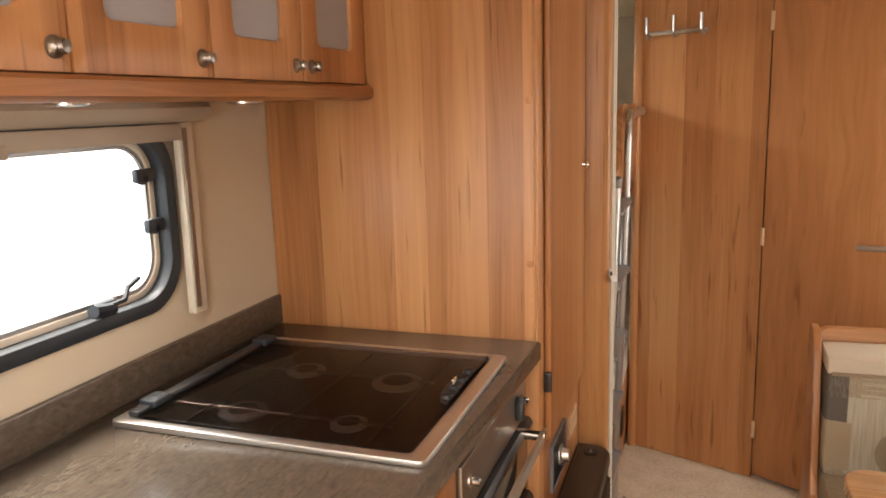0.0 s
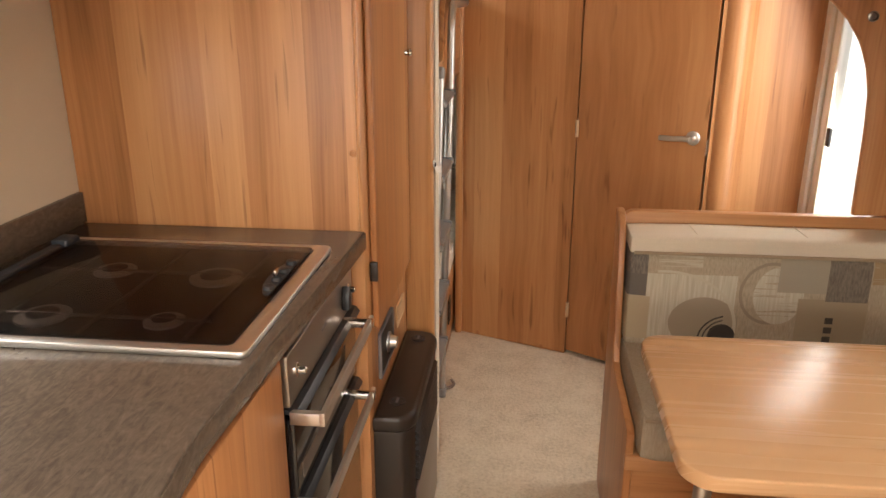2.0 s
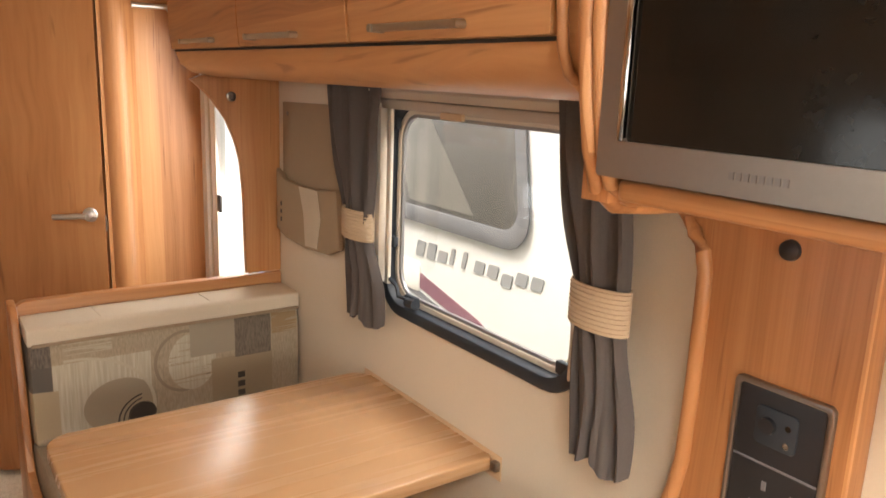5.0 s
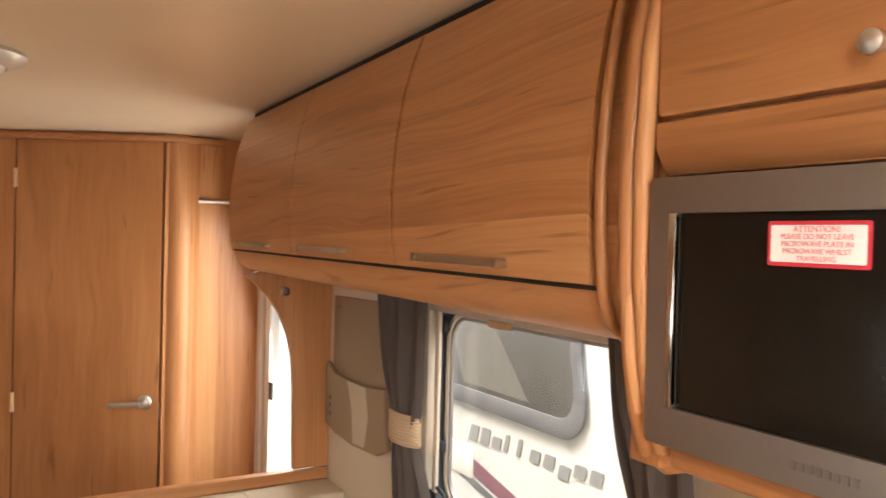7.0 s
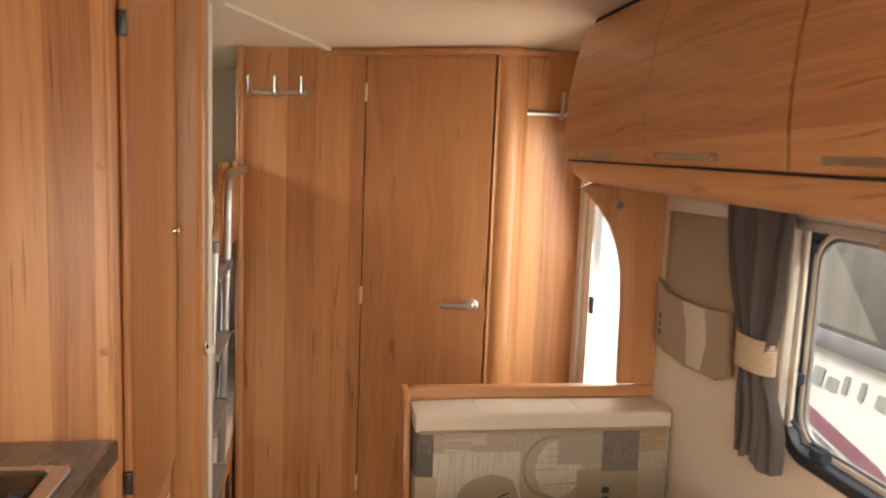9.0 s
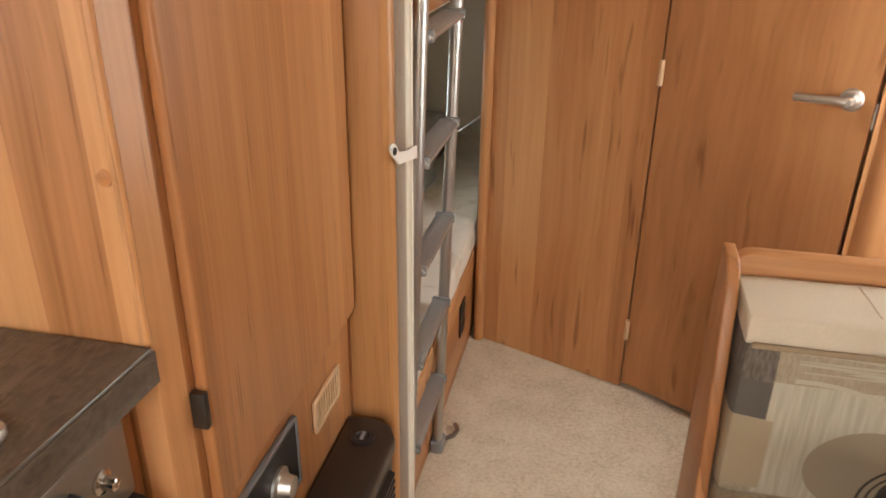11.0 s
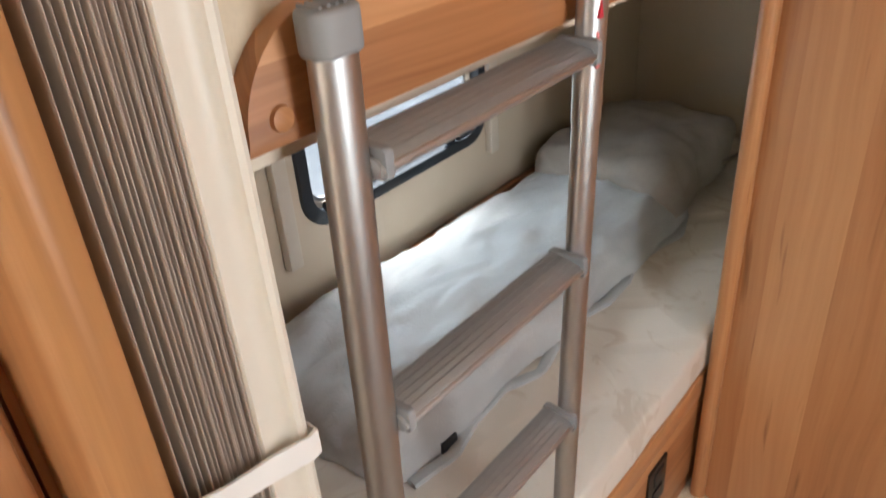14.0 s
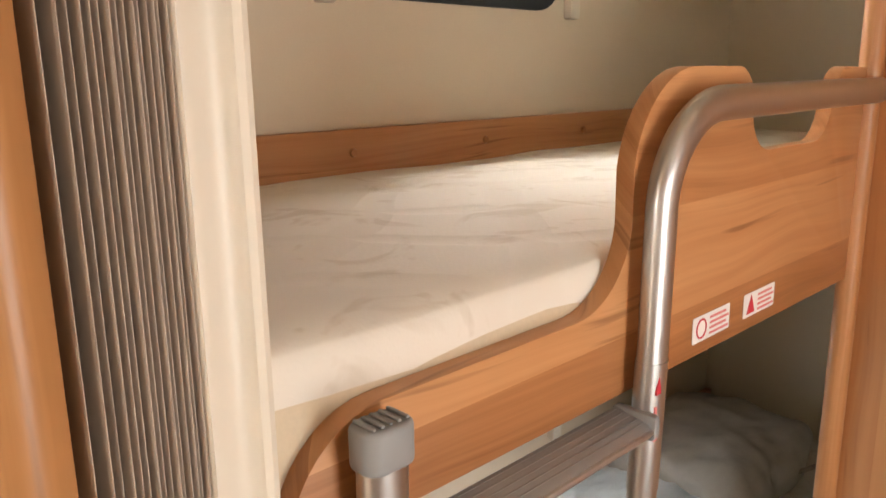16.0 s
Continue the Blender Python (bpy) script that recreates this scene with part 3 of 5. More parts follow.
def caravan_window(name, x, inward, hole, label, radius=0.07, latches=()):
    y0, y1, z0, z1 = hole
    w = thing(name, (x, (y0 + y1) / 2, z0), label, "window", kind="structure")
    o = rrect(y0 - 0.022, y1 + 0.022, z0 - 0.022, z1 + 0.022, radius + 0.02, 8)
    i = rrect(y0 + 0.004, y1 - 0.004, z0 + 0.004, z1 - 0.004, radius, 8)
    a, b = sorted((x + inward * 0.010, x - inward * 0.03))
    part("rubber_frame", ring(o, i, "x", a, b, 0.004), rubber, w, "blue-black rubber frame with round corners")
    i2 = rrect(y0 + 0.016, y1 - 0.016, z0 + 0.016, z1 - 0.016, radius - 0.010, 8)
    i3 = rrect(y0 + 0.023, y1 - 0.023, z0 + 0.023, z1 - 0.023, radius - 0.016, 8)
    a, b = sorted((x - inward * 0.016, x - inward * 0.028))
    part("inner_rim", ring(i, i2, "x", a, b, 0.002), cream_plastic, w, "pale inner rim")
    a, b = sorted((x - inward * 0.020, x - inward * 0.027))
    part("dotted_edge", ring(i2, i3, "x", a, b), tread_grey, w, "grey dotted edge of the pane")
    a, b = sorted((x - inward * 0.029, x - inward * 0.033))
    pane = part("pane", prism(o, "x", a, b), pane_glass, w, "clear acrylic pane")
    pane.visible_shadow = False
    for p in latches:
        latch(w, (x - inward * 0.006, p[0], p[1]), inward, p[2], p[3])
    return w


kw = caravan_window("window_1", LW, 1, KW, "kitchen window with a blue-black rubber frame and latches", 0.075, [(0.935, 1.128, True, 1), (1.072, 1.245, False, 1), (1.055, 1.335, False, 1)])
caravan_window("window_2", LW, 1, UBW, "small window above the upper bunk", 0.05, [(2.86, 1.588, True, 1), (3.13, 1.588, True, -1)])
caravan_window("window_3", LW, 1, LBW, "small window above the lower bunk", 0.05, [(2.775, 0.667, True, 1), (3.13, 0.667, True, -1)])
caravan_window("window_4", RW, -1, DW, "dinette window with a blue-black rubber frame and latches", 0.07, [(1.30, 0.962, True, 1), (0.82, 0.97, False, 1), (1.392, 1.08, False, 1), (1.392, 1.34, False, 1)])

# kitchen blind: cassette, side rail, pulled bar
kb = thing("kitchen_blind", (LW, 0.75, 1.40), "rolled-up beige blind cassette with side rails at the kitchen window", "blind")
part("cassette", prism([(LW, 1.47), (LW + 0.04, 1.468), (LW + 0.048, 1.455), (LW + 0.042, 1.44), (LW + 0.026, 1.43), (LW, 1.428)], "y", 0.22, 1.205, 0.003), beige_blind, kb)
part("side_rail", prism(rrect(1.128, 1.168, 1.072, 1.43, 0.004), "x", LW + 0.011, LW + 0.028, 0.004), cream_plastic, kb, "cream side rail")
part("rail_slot", box(LW + 0.027, LW + 0.031, 1.134, 1.145, 1.085, 1.42), dark_steel, kb, "grey slot of the side rail")
part("side_rail", prism(rrect(0.245, 0.285, 1.072, 1.43, 0.004), "x", LW + 0.011, LW + 0.028, 0.004), cream_plastic, kb, "cream side rail")
part("pull_bar", box(LW + 0.012, LW + 0.030, 0.285, 1.135, 1.398, 1.428, 0.004), beige_blind, kb, "beige pull bar")
part("pull_tab", box(LW + 0.028, LW + 0.036, 0.66, 0.76, 1.39, 1.41, 0.003), beige_blind, kb)
# dinette blind
db = thing("dinette_blind", (RW, 1.1, 1.39), "rolled-up beige blind cassette above the dinette window", "blind")
part("cassette", prism([(RW - 0.002, 1.398), (RW - 0.036, 1.40), (RW - 0.045, 1.415), (RW - 0.036, 1.44), (RW - 0.002, 1.445)], "y", 0.70, 1.56, 0.003), beige_blind, db)
part("pull_bar", box(RW - 0.028, RW - 0.011, 0.79, 1.45, 1.378, 1.398, 0.004), beige_blind, db, "beige pull bar")
part("pull_tab", box(RW - 0.036, RW - 0.026, 1.10, 1.17, 1.368, 1.382, 0.003), hinge_wood, db, "orange-beige pull tab")
part("side_rail", prism(rrect(1.398, 1.428, 0.99, 1.39, 0.003), "x", RW - 0.030, RW - 0.011, 0.004), cream_plastic, db, "pale grey side rail")
part("side_rail", prism(rrect(1.372, 1.388, 0.99, 1.38, 0.003), "x", RW - 0.020, RW - 0.011, 0.003), cream_plastic, db, "pale grey side rail")
part("side_rail", prism(rrect(0.765, 0.795, 0.97, 1.39, 0.003), "x", RW - 0.026, RW - 0.011, 0.003), aluminium, db, "grey side rail")
# bunk blinds
for z0, y0, y1, top in ((0.587, 2.640, 3.275, 0.94), (1.540, 2.668, 3.305, 1.79)):
    bb = thing("bunk_blind", (LW, (y0 + y1) / 2, z0), "cream blind rails beside the small bunk window", "blind", "bunk blinds")
    for y in (y0, y1):
        part("side_rail", prism(rrect(y - 0.02, y + 0.012, z0, top, 0.004), "x", LW + 0.002, LW + 0.022, 0.003), cream_plastic, bb)
    part("cassette", box(LW + 0.002, LW + 0.04, y0 - 0.02, y1 + 0.02, top, top + 0.04, 0.006), cream_plastic, bb)

# entrance door with its tall pane
ent = thing("door_2", (RW, 2.375, 0.0), "closed entrance door with a tall bright window in a white frame", "door", kind="structure")
leaf = box(RW + 0.004, RW + 0.036, 2.062, 2.626, 0.0, 0.62)
box(RW + 0.004, RW + 0.036, 2.062, 2.626, 1.62, 1.778, bm=leaf)
box(RW + 0.004, RW + 0.036, 2.062, 2.10, 0.62, 1.62, bm=leaf)
box(RW + 0.004, RW + 0.036, 2.565, 2.626, 0.62, 1.62, bm=leaf)
part("door_leaf", leaf, white_plastic, ent, smooth=False)
part("window_frame", ring(rrect(2.085, 2.585, 0.60, 1.64, 0.06, 6), rrect(2.12, 2.545, 0.635, 1.605, 0.04, 6), "x", RW - 0.008, RW + 0.004, 0.003), white_plastic, ent, "white window frame")
part("blind_rail", box(RW - 0.014, RW - 0.008, 2.522, 2.542, 0.62, 1.62, 0.003), cream_plastic, ent, "cream blind rail")
ep = part("pane", box(RW + 0.016, RW + 0.020, 2.095, 2.575, 0.61, 1.63), pane_glass, ent, "clear pane")
ep.visible_shadow = False
part("catch", box(RW - 0.022, RW - 0.012, 2.47, 2.50, 0.97, 1.03, 0.004), black_plastic, ent, "small dark catch")
structure("trim_entrance", box(RW - 0.012, RW - 0.001, 2.630, 2.674, 0.0, TOP), white_plastic, "white edge strip beside the entrance door", "trim")

# ---- outside ----
structure("ground", box(-40, 60, -40, 60, -0.62, -0.6), tarmac, "grey gravelled ground outside", "ground")
nb = thing("parked_caravan", (3.1, 1.5, -0.6), "white parked caravan with a dark window and grey lettering bars", "caravan")
NX = 2.12
body = prism([(NX, -0.25), (NX, 1.9), (NX + 0.12, 2.0), (NX + 2.0, 2.0), (NX + 2.1, -0.25)], "y", -1.6, 6.2, 0.04, 3)
part("body", body, gel_white, nb)
for wy in (0.6, 3.8):
    part("wheel", rod((NX + 0.05, wy, -0.30), (NX + 0.25, wy, -0.30), 0.3, 24), rubber, nb)


def slanted(y0, y1, z0, z1, r, lean=0.0):
    return [(y + lean * (z - z0), z) for y, z in rrect(y0, y1, z0, z1, r, 6)]


nw = part("window", prism(slanted(1.93, 3.55, 0.87, 1.55, 0.13, 0.16), "x", NX - 0.012, NX + 0.004, 0.006), outside_glass, nb, "dark window with a grey surround")
part("window_surround", ring(slanted(1.90, 3.59, 0.84, 1.59, 0.15, 0.16), slanted(1.97, 3.52, 0.91, 1.51, 0.10, 0.16), "x", NX - 0.020, NX - 0.012, 0.003), grey_print, nw)
part("inner_curtain", prism([(2.25, 0.93), (2.7, 0.93), (2.95, 1.5), (2.75, 1.5)], "x", NX - 0.0145, NX - 0.0125), neighbour_curtain, nw, "pale curtain seen in the window")
part("window", prism(slanted(-0.9, 1.2, 0.9, 1.55, 0.13), "x", NX - 0.012, NX + 0.004, 0.006), outside_glass, nb, "dark window")
# ten grey bars of letter size stand for the model lettering
for k in range(10):
    y = 2.66 - k * 0.083
    h = 0.072 if k in (0, 1, 3, 4) else 0.050
    low = 0.69 + k * 0.0035 - (0.02 if k == 7 else 0)
    b = prism(slanted(y - (0.060 if k not in (3, 4) else 0.026), y, low, low + h, 0.007, -0.25), "x", NX - 0.004, NX + 0.001)
    part("lettering_bar", b, letter_grey, nb, "grey lettering bar")
part("stripe", prism([(2.85, 0.60), (2.80, 0.66), (2.2, 0.52), (1.93, 0.40), (1.95, 0.39), (2.3, 0.48)], "x", NX - 0.003, NX + 0.001), purple_band, nb, "faded purple stripe")
part("stripe", prism([(2.85, 0.55), (2.85, 0.585), (2.3, 0.465), (1.98, 0.37), (2.3, 0.435)], "x", NX - 0.003, NX + 0.001), grey_print, nb, "grey stripe")
part("red_marking", prism([(4.58, 1.12), (4.47, 0.95), (4.32, 0.82), (4.11, 0.75), (4.10, 0.81), (4.26, 0.90), (4.36, 1.02), (4.41, 1.15)], "x", NX - 0.006, NX + 0.001), label_red, nb, "curved red marking")
part("service_flap", prism(rrect(2.62, 2.86, 0.53, 0.66, 0.02), "x", NX - 0.006, NX + 0.001, 0.003), white_plastic, nb, "white service flap")


# Emissive board added outside; its glow stands in for overcast daylight on the left.
def backdrop_glow(name, strength):
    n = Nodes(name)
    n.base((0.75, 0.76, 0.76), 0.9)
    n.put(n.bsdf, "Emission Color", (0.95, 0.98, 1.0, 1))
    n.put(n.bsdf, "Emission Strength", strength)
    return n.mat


structure("backdrop", box(-5.02, -5.0, -14, 18, -0.6, 7.0), backdrop_glow("glowing_overcast_backdrop", 1.5), "added glowing board standing for the overcast distance beyond the kitchen windows", "backdrop")

# ---- kitchen ----
CT = 0.962
edge = [(LW + 0.002, -1.30), (-0.090, -1.30), (-0.088, 0.56), (-0.097, 0.64), (-0.101, 0.70), (-0.092, 0.95), (-0.073, 1.456), (LW + 0.002, 1.456)]
wt = thing("worktop", (-0.4, 0.2, CT - 0.04), "dark brown stone-effect kitchen worktop with square edges", "worktop")
part("slab", prism(edge, "z", CT - 0.040, CT, 0.004, 2), worktop, wt)
part("front_edge", prism([(x + 0.0004, y) for x, y in edge[1:7]] + [(x + 0.002, y) for x, y in edge[6:0:-1]], "z", CT - 0.038, CT - 0.0035, 0.0005), worktop, wt, "dark edge strip along the worktop")
whole("splashback", prism(rrect(-1.30, 1.456, CT + 0.001, 1.029, 0.003), "x", LW + 0.001, LW + 0.013, 0.002), worktop, "dark brown upstand along the wall above the worktop", "upstand")

hob = thing("hob", (-0.37, 1.09, CT), "gas hob under a closed smoked glass lid in a steel surround", "hob")
HX0, HX1, HY0, HY1 = -0.638, -0.107, 0.862, 1.322
part("surround", ring(rrect(HX0, HX1, HY0, HY1, 0.012), rrect(HX0 + 0.03, HX1 - 0.028, HY0 + 0.020, HY1 - 0.022, 0.010), "z", CT + 0.0005, CT + 0.0115, 0.003), steel, hob, "brushed steel surround")
part("hob_pan", prism(rrect(HX0 + 0.028, HX1 - 0.026, HY0 + 0.018, HY1 - 0.02, 0.010), "z", CT + 0.0005, CT + 0.002), brown_plastic, hob, "dark hob pan")
for bx, by, br in ((-0.455, 1.165, 0.036), (-0.265, 1.150, 0.045), (-0.27, 0.965, 0.030), (-0.46, 0.965, 0.040)):
    bn = part("burner", lathe([(br, 0.002), (br, 0.006), (br * 0.8, 0.008), (br * 0.75, 0.0088)], Matrix.Translation((bx, by, CT)), 20), steel, hob, "gas burner ring")
    part("burner_cap", lathe([(br * 0.6, 0.0088), (br * 0.55, 0.0096)], Matrix.Translation((bx, by, CT)), 20), black_plastic, bn)
for gx in (-0.52, -0.37, -0.21):
    part("pan_support", tube([(gx, HY0 + 0.04, CT + 0.0075), (gx, HY1 - 0.05, CT + 0.0075)], 0.003, 6), dark_steel, hob)
for gy in (0.965, 1.155):
    part("pan_support", tube([(HX0 + 0.05, gy, CT + 0.0075), (HX1 - 0.09, gy, CT + 0.0075)], 0.003, 6), dark_steel, hob)
part("glass_lid", prism(rrect(HX0 + 0.032, HX1 - 0.030, HY0 + 0.022, HY1 - 0.024, (0.008, 0.008, 0.008, 0.008)), "z", CT + 0.011, CT + 0.0145, 0.001), hob_glass, hob, "smoked glass lid")
part("lid_hinge_bar", prism(rrect(HX0 + 0.018, HX0 + 0.040, HY0 + 0.02, HY1 - 0.02, 0.006), "z", CT + 0.0115, CT + 0.021, 0.003), black_plastic, hob, "black hinge bar")
for hy in (0.935, 1.265):
    part("hinge", prism(rrect(HX0 + 0.014, HX0 + 0.048, hy - 0.022, hy + 0.022, 0.006), "z", CT + 0.0145, CT + 0.028, 0.004), rubber, hob, "black lid hinge")
part("knob_panel", prism([(-0.140 - 0.026 * math.sin(a), 1.135 + 0.085 * math.cos(a)) for a in [math.pi * k / 12 for k in range(13)]], "z", CT + 0.0145, CT + 0.0175), black_plastic, hob, "black rounded knob panel")
for ky in (1.075, 1.115, 1.155, 1.195):
    kb2 = part("knob", lathe([(0.010, 0.0), (0.009, 0.006), (0.004, 0.008)], Matrix.Translation((-0.147, ky, CT + 0.0175)), 14), black_plastic, hob)
    if ky == 1.115:
        part("pointer", box(-0.149, -0.145, ky - 0.010, ky + 0.010, CT + 0.0255, CT + 0.036, 0.001), chrome, kb2, "bright pointer")

# base cabinets under the worktop
UF = -0.110
CB = CT - 0.040
unit = thing("kitchen_unit", (-0.38, 0.75, 0.0), "walnut-veneered base unit beside the oven", "kitchen unit")
part("body", prism([(LW + 0.002, 0.35), (UF - 0.004, 0.35), (UF - 0.004, 0.984), (LW + 0.002, 0.984)], "z", 0.0, CB - 0.001), wood_v, unit, smooth=False)
part("door", box(UF - 0.003, UF + 0.008, 0.56, 0.978, 0.09, CB - 0.016, 0.003), wood_v, unit)
unit2 = thing("kitchen_unit", (-0.48, -0.5, 0.0), "walnut-veneered base unit under the worktop", "kitchen unit")
part("body", prism([(LW + 0.002, -1.28), (UF - 0.004, -1.28), (UF - 0.004, 0.347), (LW + 0.002, 0.347)], "z", 0.0, CB - 0.001), wood_v, unit2, smooth=False)
ou = thing("oven_housing", (-0.38, 1.2, 0.0), "walnut-veneered housing round the oven", "kitchen unit")
hs = box(LW + 0.002, UF - 0.016, 0.986, 1.455, 0.0, 0.17)
box(LW + 0.002, UF, 0.986, 1.455, 0.908, CB - 0.001, bm=hs)
box(LW + 0.002, UF, 1.434, 1.455, 0.17, 0.908, bm=hs)
box(LW + 0.002, UF, 0.986, 0.990, 0.17, 0.908, bm=hs)
part("housing", hs, wood_v, ou, smooth=False)
part("screw_cap", lathe([(0.008, 0.0), (0.008, 0.002), (0.004, 0.003)], facing((UF, 1.425, 0.914), (1, 0, 0)), 12), hinge_wood, ou)

ov = thing("oven", (-0.30, 1.21, 0.17), "built-in steel oven and grill with two bar handles", "oven")
OY0, OY1 = 0.992, 1.432
part("carcass", box(LW + 0.05, UF - 0.004, OY0, OY1, 0.172, 0.905), black_plastic, ov)
cpn = part("control_panel", prism(rrect(OY0 + 0.003, OY1 - 0.003, 0.812, 0.902, 0.005), "x", UF - 0.003, UF + 0.012, 0.003), mw_steel, ov, "dull brushed steel control panel")
for ky in (1.035, 1.385):
    kn = part("knob", lathe([(0.012, 0.0), (0.012, 0.003), (0.007, 0.005), (0.006, 0.016), (0.003, 0.018)], facing((UF + 0.012, ky, 0.860), (1, 0, 0)), 16), chrome, cpn, "small bright stub of a control")
part("timer_lever", prism([(1.335, 0.835), (1.350, 0.835), (1.356, 0.868), (1.346, 0.882), (1.336, 0.868)], "x", UF + 0.012, UF + 0.028, 0.003), black_plastic, cpn, "black lever")
for k in range(3):
    part("print_mark", box(UF + 0.012, UF + 0.0126, 1.19 + k * 0.012, 1.197 + k * 0.012, 0.855, 0.863), grey_print, cpn)


def oven_door(z0, z1, hz, name):
    d = part(name, prism(rrect(OY0 + 0.003, OY1 - 0.003, z0, z1, 0.004), "x", UF - 0.002, UF + 0.016, 0.004), oven_glass, ov, "black glass door")
    part("top_edge", prism([(UF + 0.0, z1 + 0.004), (UF + 0.020, z1 + 0.001), (UF + 0.028, z1 - 0.010), (UF + 0.016, z1 - 0.016), (UF, z1 - 0.012)], "y", OY0 + 0.003, OY1 - 0.003, 0.002), black_plastic, d, "black rounded top edge")
    part("glass_band", box(UF + 0.0155, UF + 0.0175, OY0 + 0.03, OY1 - 0.03, z0 + 0.02, z0 + 0.05, 0.0005), dark_steel, d, "grey band")
    h = part("handle", box(UF + 0.058, UF + 0.067, OY0 - 0.002, OY1 - 0.055, hz - 0.016, hz + 0.008, 0.002), steel, d, "flat steel bar handle")
    part("bracket", rod((UF + 0.010, OY1 - 0.075, hz - 0.002), (UF + 0.068, OY1 - 0.075, hz - 0.002), 0.0105, 16), chrome, h)
    part("bracket", box(UF + 0.010, UF + 0.062, OY0 - 0.001, OY0 + 0.012, hz - 0.016, hz + 0.006, 0.002), steel, h)


oven_door(0.648, 0.806, 0.802, "grill_door")
oven_door(0.186, 0.640, 0.640, "oven_door")

# wall cabinets over the kitchen window
UX = -0.436
DY = [-0.38, -0.12, 0.142, 0.404, 0.666, 0.928, 1.191, 1.455]
for k in range(len(DY) - 1):
    y0, y1 = DY[k], DY[k + 1]
    c = thing("wall_cabinet", ((LW + UX) / 2, (y0 + y1) / 2, 1.492), "walnut wall cabinet with a frosted grey door panel and round knob", "wall cabinet", "wall cabinets over the kitchen")
    part("body", box(LW + 0.002, UX - 0.018, y0 + 0.0005, y1 - 0.0005, 1.494, TOP - 0.002), wood_v, c, smooth=False)
    g = (y0 + 0.058, y1 - 0.062, 1.558, 1.82)
    d = part("door", ring(rrect(y0 + 0.002, y1 - 0.002, 1.494, 1.852, 0.003), rrect(*g, 0.014), "x", UX - 0.017, UX, 0.002), wood_v, c)
    part("frosted_panel", prism(rrect(g[0] - 0.003, g[1] + 0.003, g[2] - 0.003, g[3] + 0.003, 0.014), "x", UX - 0.013, UX - 0.008), frosted, d, "frosted grey panel")
    ky = y1 - 0.024 if k != 6 else y0 + 0.032
    kk = part("knob", lathe([(0.013, 0.0), (0.013, 0.002), (0.009, 0.004), (0.006, 0.010), (0.009, 0.014), (0.007, 0.019), (0.002, 0.020)], facing((UX, ky, 1.521), (1, 0, 0)), 18), dark_steel, d, "round aged-brass knob with a dark ring")
whole("cabinet_pelmet", prism([(LW + 0.002, 1.466), (UX + 0.004, 1.462), (UX + 0.014, 1.468), (UX + 0.014, 1.486), (UX + 0.006, 1.492), (LW + 0.002, 1.492)], "y", -0.40, 1.4555, 0.001), wood_y, "walnut board under the wall cabinets", "pelmet")
for y in (0.78, 1.19):
    s = thing("spotlight", (-0.56, y, 1.465), "small flush chrome spotlight under the wall cabinets", "spotlight", "spotlights under the wall cabinets")
    part("rim", lathe([(0.032, 0.0), (0.032, -0.004), (0.024, -0.006), (0.023, -0.002)], Matrix.Translation((-0.56, y, 1.4645)), 20), chrome, s)
    part("lens", lathe([(0.022, 0.0), (0.022, -0.003), (0.010, -0.0035)], Matrix.Translation((-0.56, y, 1.4645)), 20), diffuser, s)

# ---- tall cupboard ----
TF = -0.076
tc = thing("tall_cupboard", (-0.38, 1.72, 0.0), "floor-to-ceiling walnut-veneered cupboard beside the hob", "cupboard")
part("body", box(LW + 0.002, TF, 1.4585, 1.984, 0.0, TOP - 0.001, 0.002), wood_v, tc)
td = part("door", prism(rrect(1.513, 1.978, 0.715, 1.835, 0.012), "x", TF + 0.001, TF + 0.016, 0.005, 3), wood_v, tc)
part("knob", lathe([(0.007, 0.0), (0.006, 0.008), (0.011, 0.013), (0.009, 0.019), (0.002, 0.020)], facing((TF + 0.015, 1.935, 1.287), (1, 0, 0)), 16), chrome, td, "small pale knob")
for hz in (0.855, 1.70):
    part("hinge", box(TF + 0.001, TF + 0.018, 1.502, 1.512, hz - 0.022, hz + 0.022, 0.002), brown_plastic, td, "dark hinge")
for kz in (1.123, 1.452):
    part("screw_cap", lathe([(0.008, 0.0), (0.007, 0.002), (0.003, 0.003)], facing((-0.092, 1.4585, kz), (0, -1, 0)), 14), wood_x, tc, "round wood-coloured screw cap")
part("bead", tube([(TF - 0.004, 1.4588, CT + 0.002), (TF - 0.004, 1.4588, TOP - 0.002)], 0.005, 8), wood_v, tc)
so = thing("socket_plate", (TF, 1.65, 0.565), "black double socket plate with a steel knob on the cupboard", "socket")
part("plate", prism(rrect(1.572, 1.732, 0.566, 0.672, 0.004), "x", TF + 0.0005, TF + 0.007, 0.002), black_plastic, so)
part("plate_rim", ring(rrect(1.566, 1.738, 0.560, 0.678, 0.006), rrect(1.573, 1.731, 0.567, 0.671, 0.004), "x", TF + 0.0005, TF + 0.009, 0.002), grey_print, so)
part("control_knob", lathe([(0.026, 0.0), (0.026, 0.004), (0.018, 0.006), (0.015, 0.022), (0.004, 0.024)], facing((TF + 0.007, 1.665, 0.614), (1, 0, 0)), 20), steel, so, "steel control knob")
ve = thing("air_vent", (TF, 1.862, 0.60), "small wood-coloured slatted air vent on the cupboard", "air vent")
part("frame", ring(rrect(1.808, 1.918, 0.585, 0.645, 0.004), rrect(1.816, 1.910, 0.593, 0.637, 0.003), "x", TF + 0.0005, TF + 0.006, 0.001), hinge_wood, ve)
part("backing", box(TF + 0.0003, TF + 0.001, 1.815, 1.911, 0.592, 0.638), dark_gap, ve)
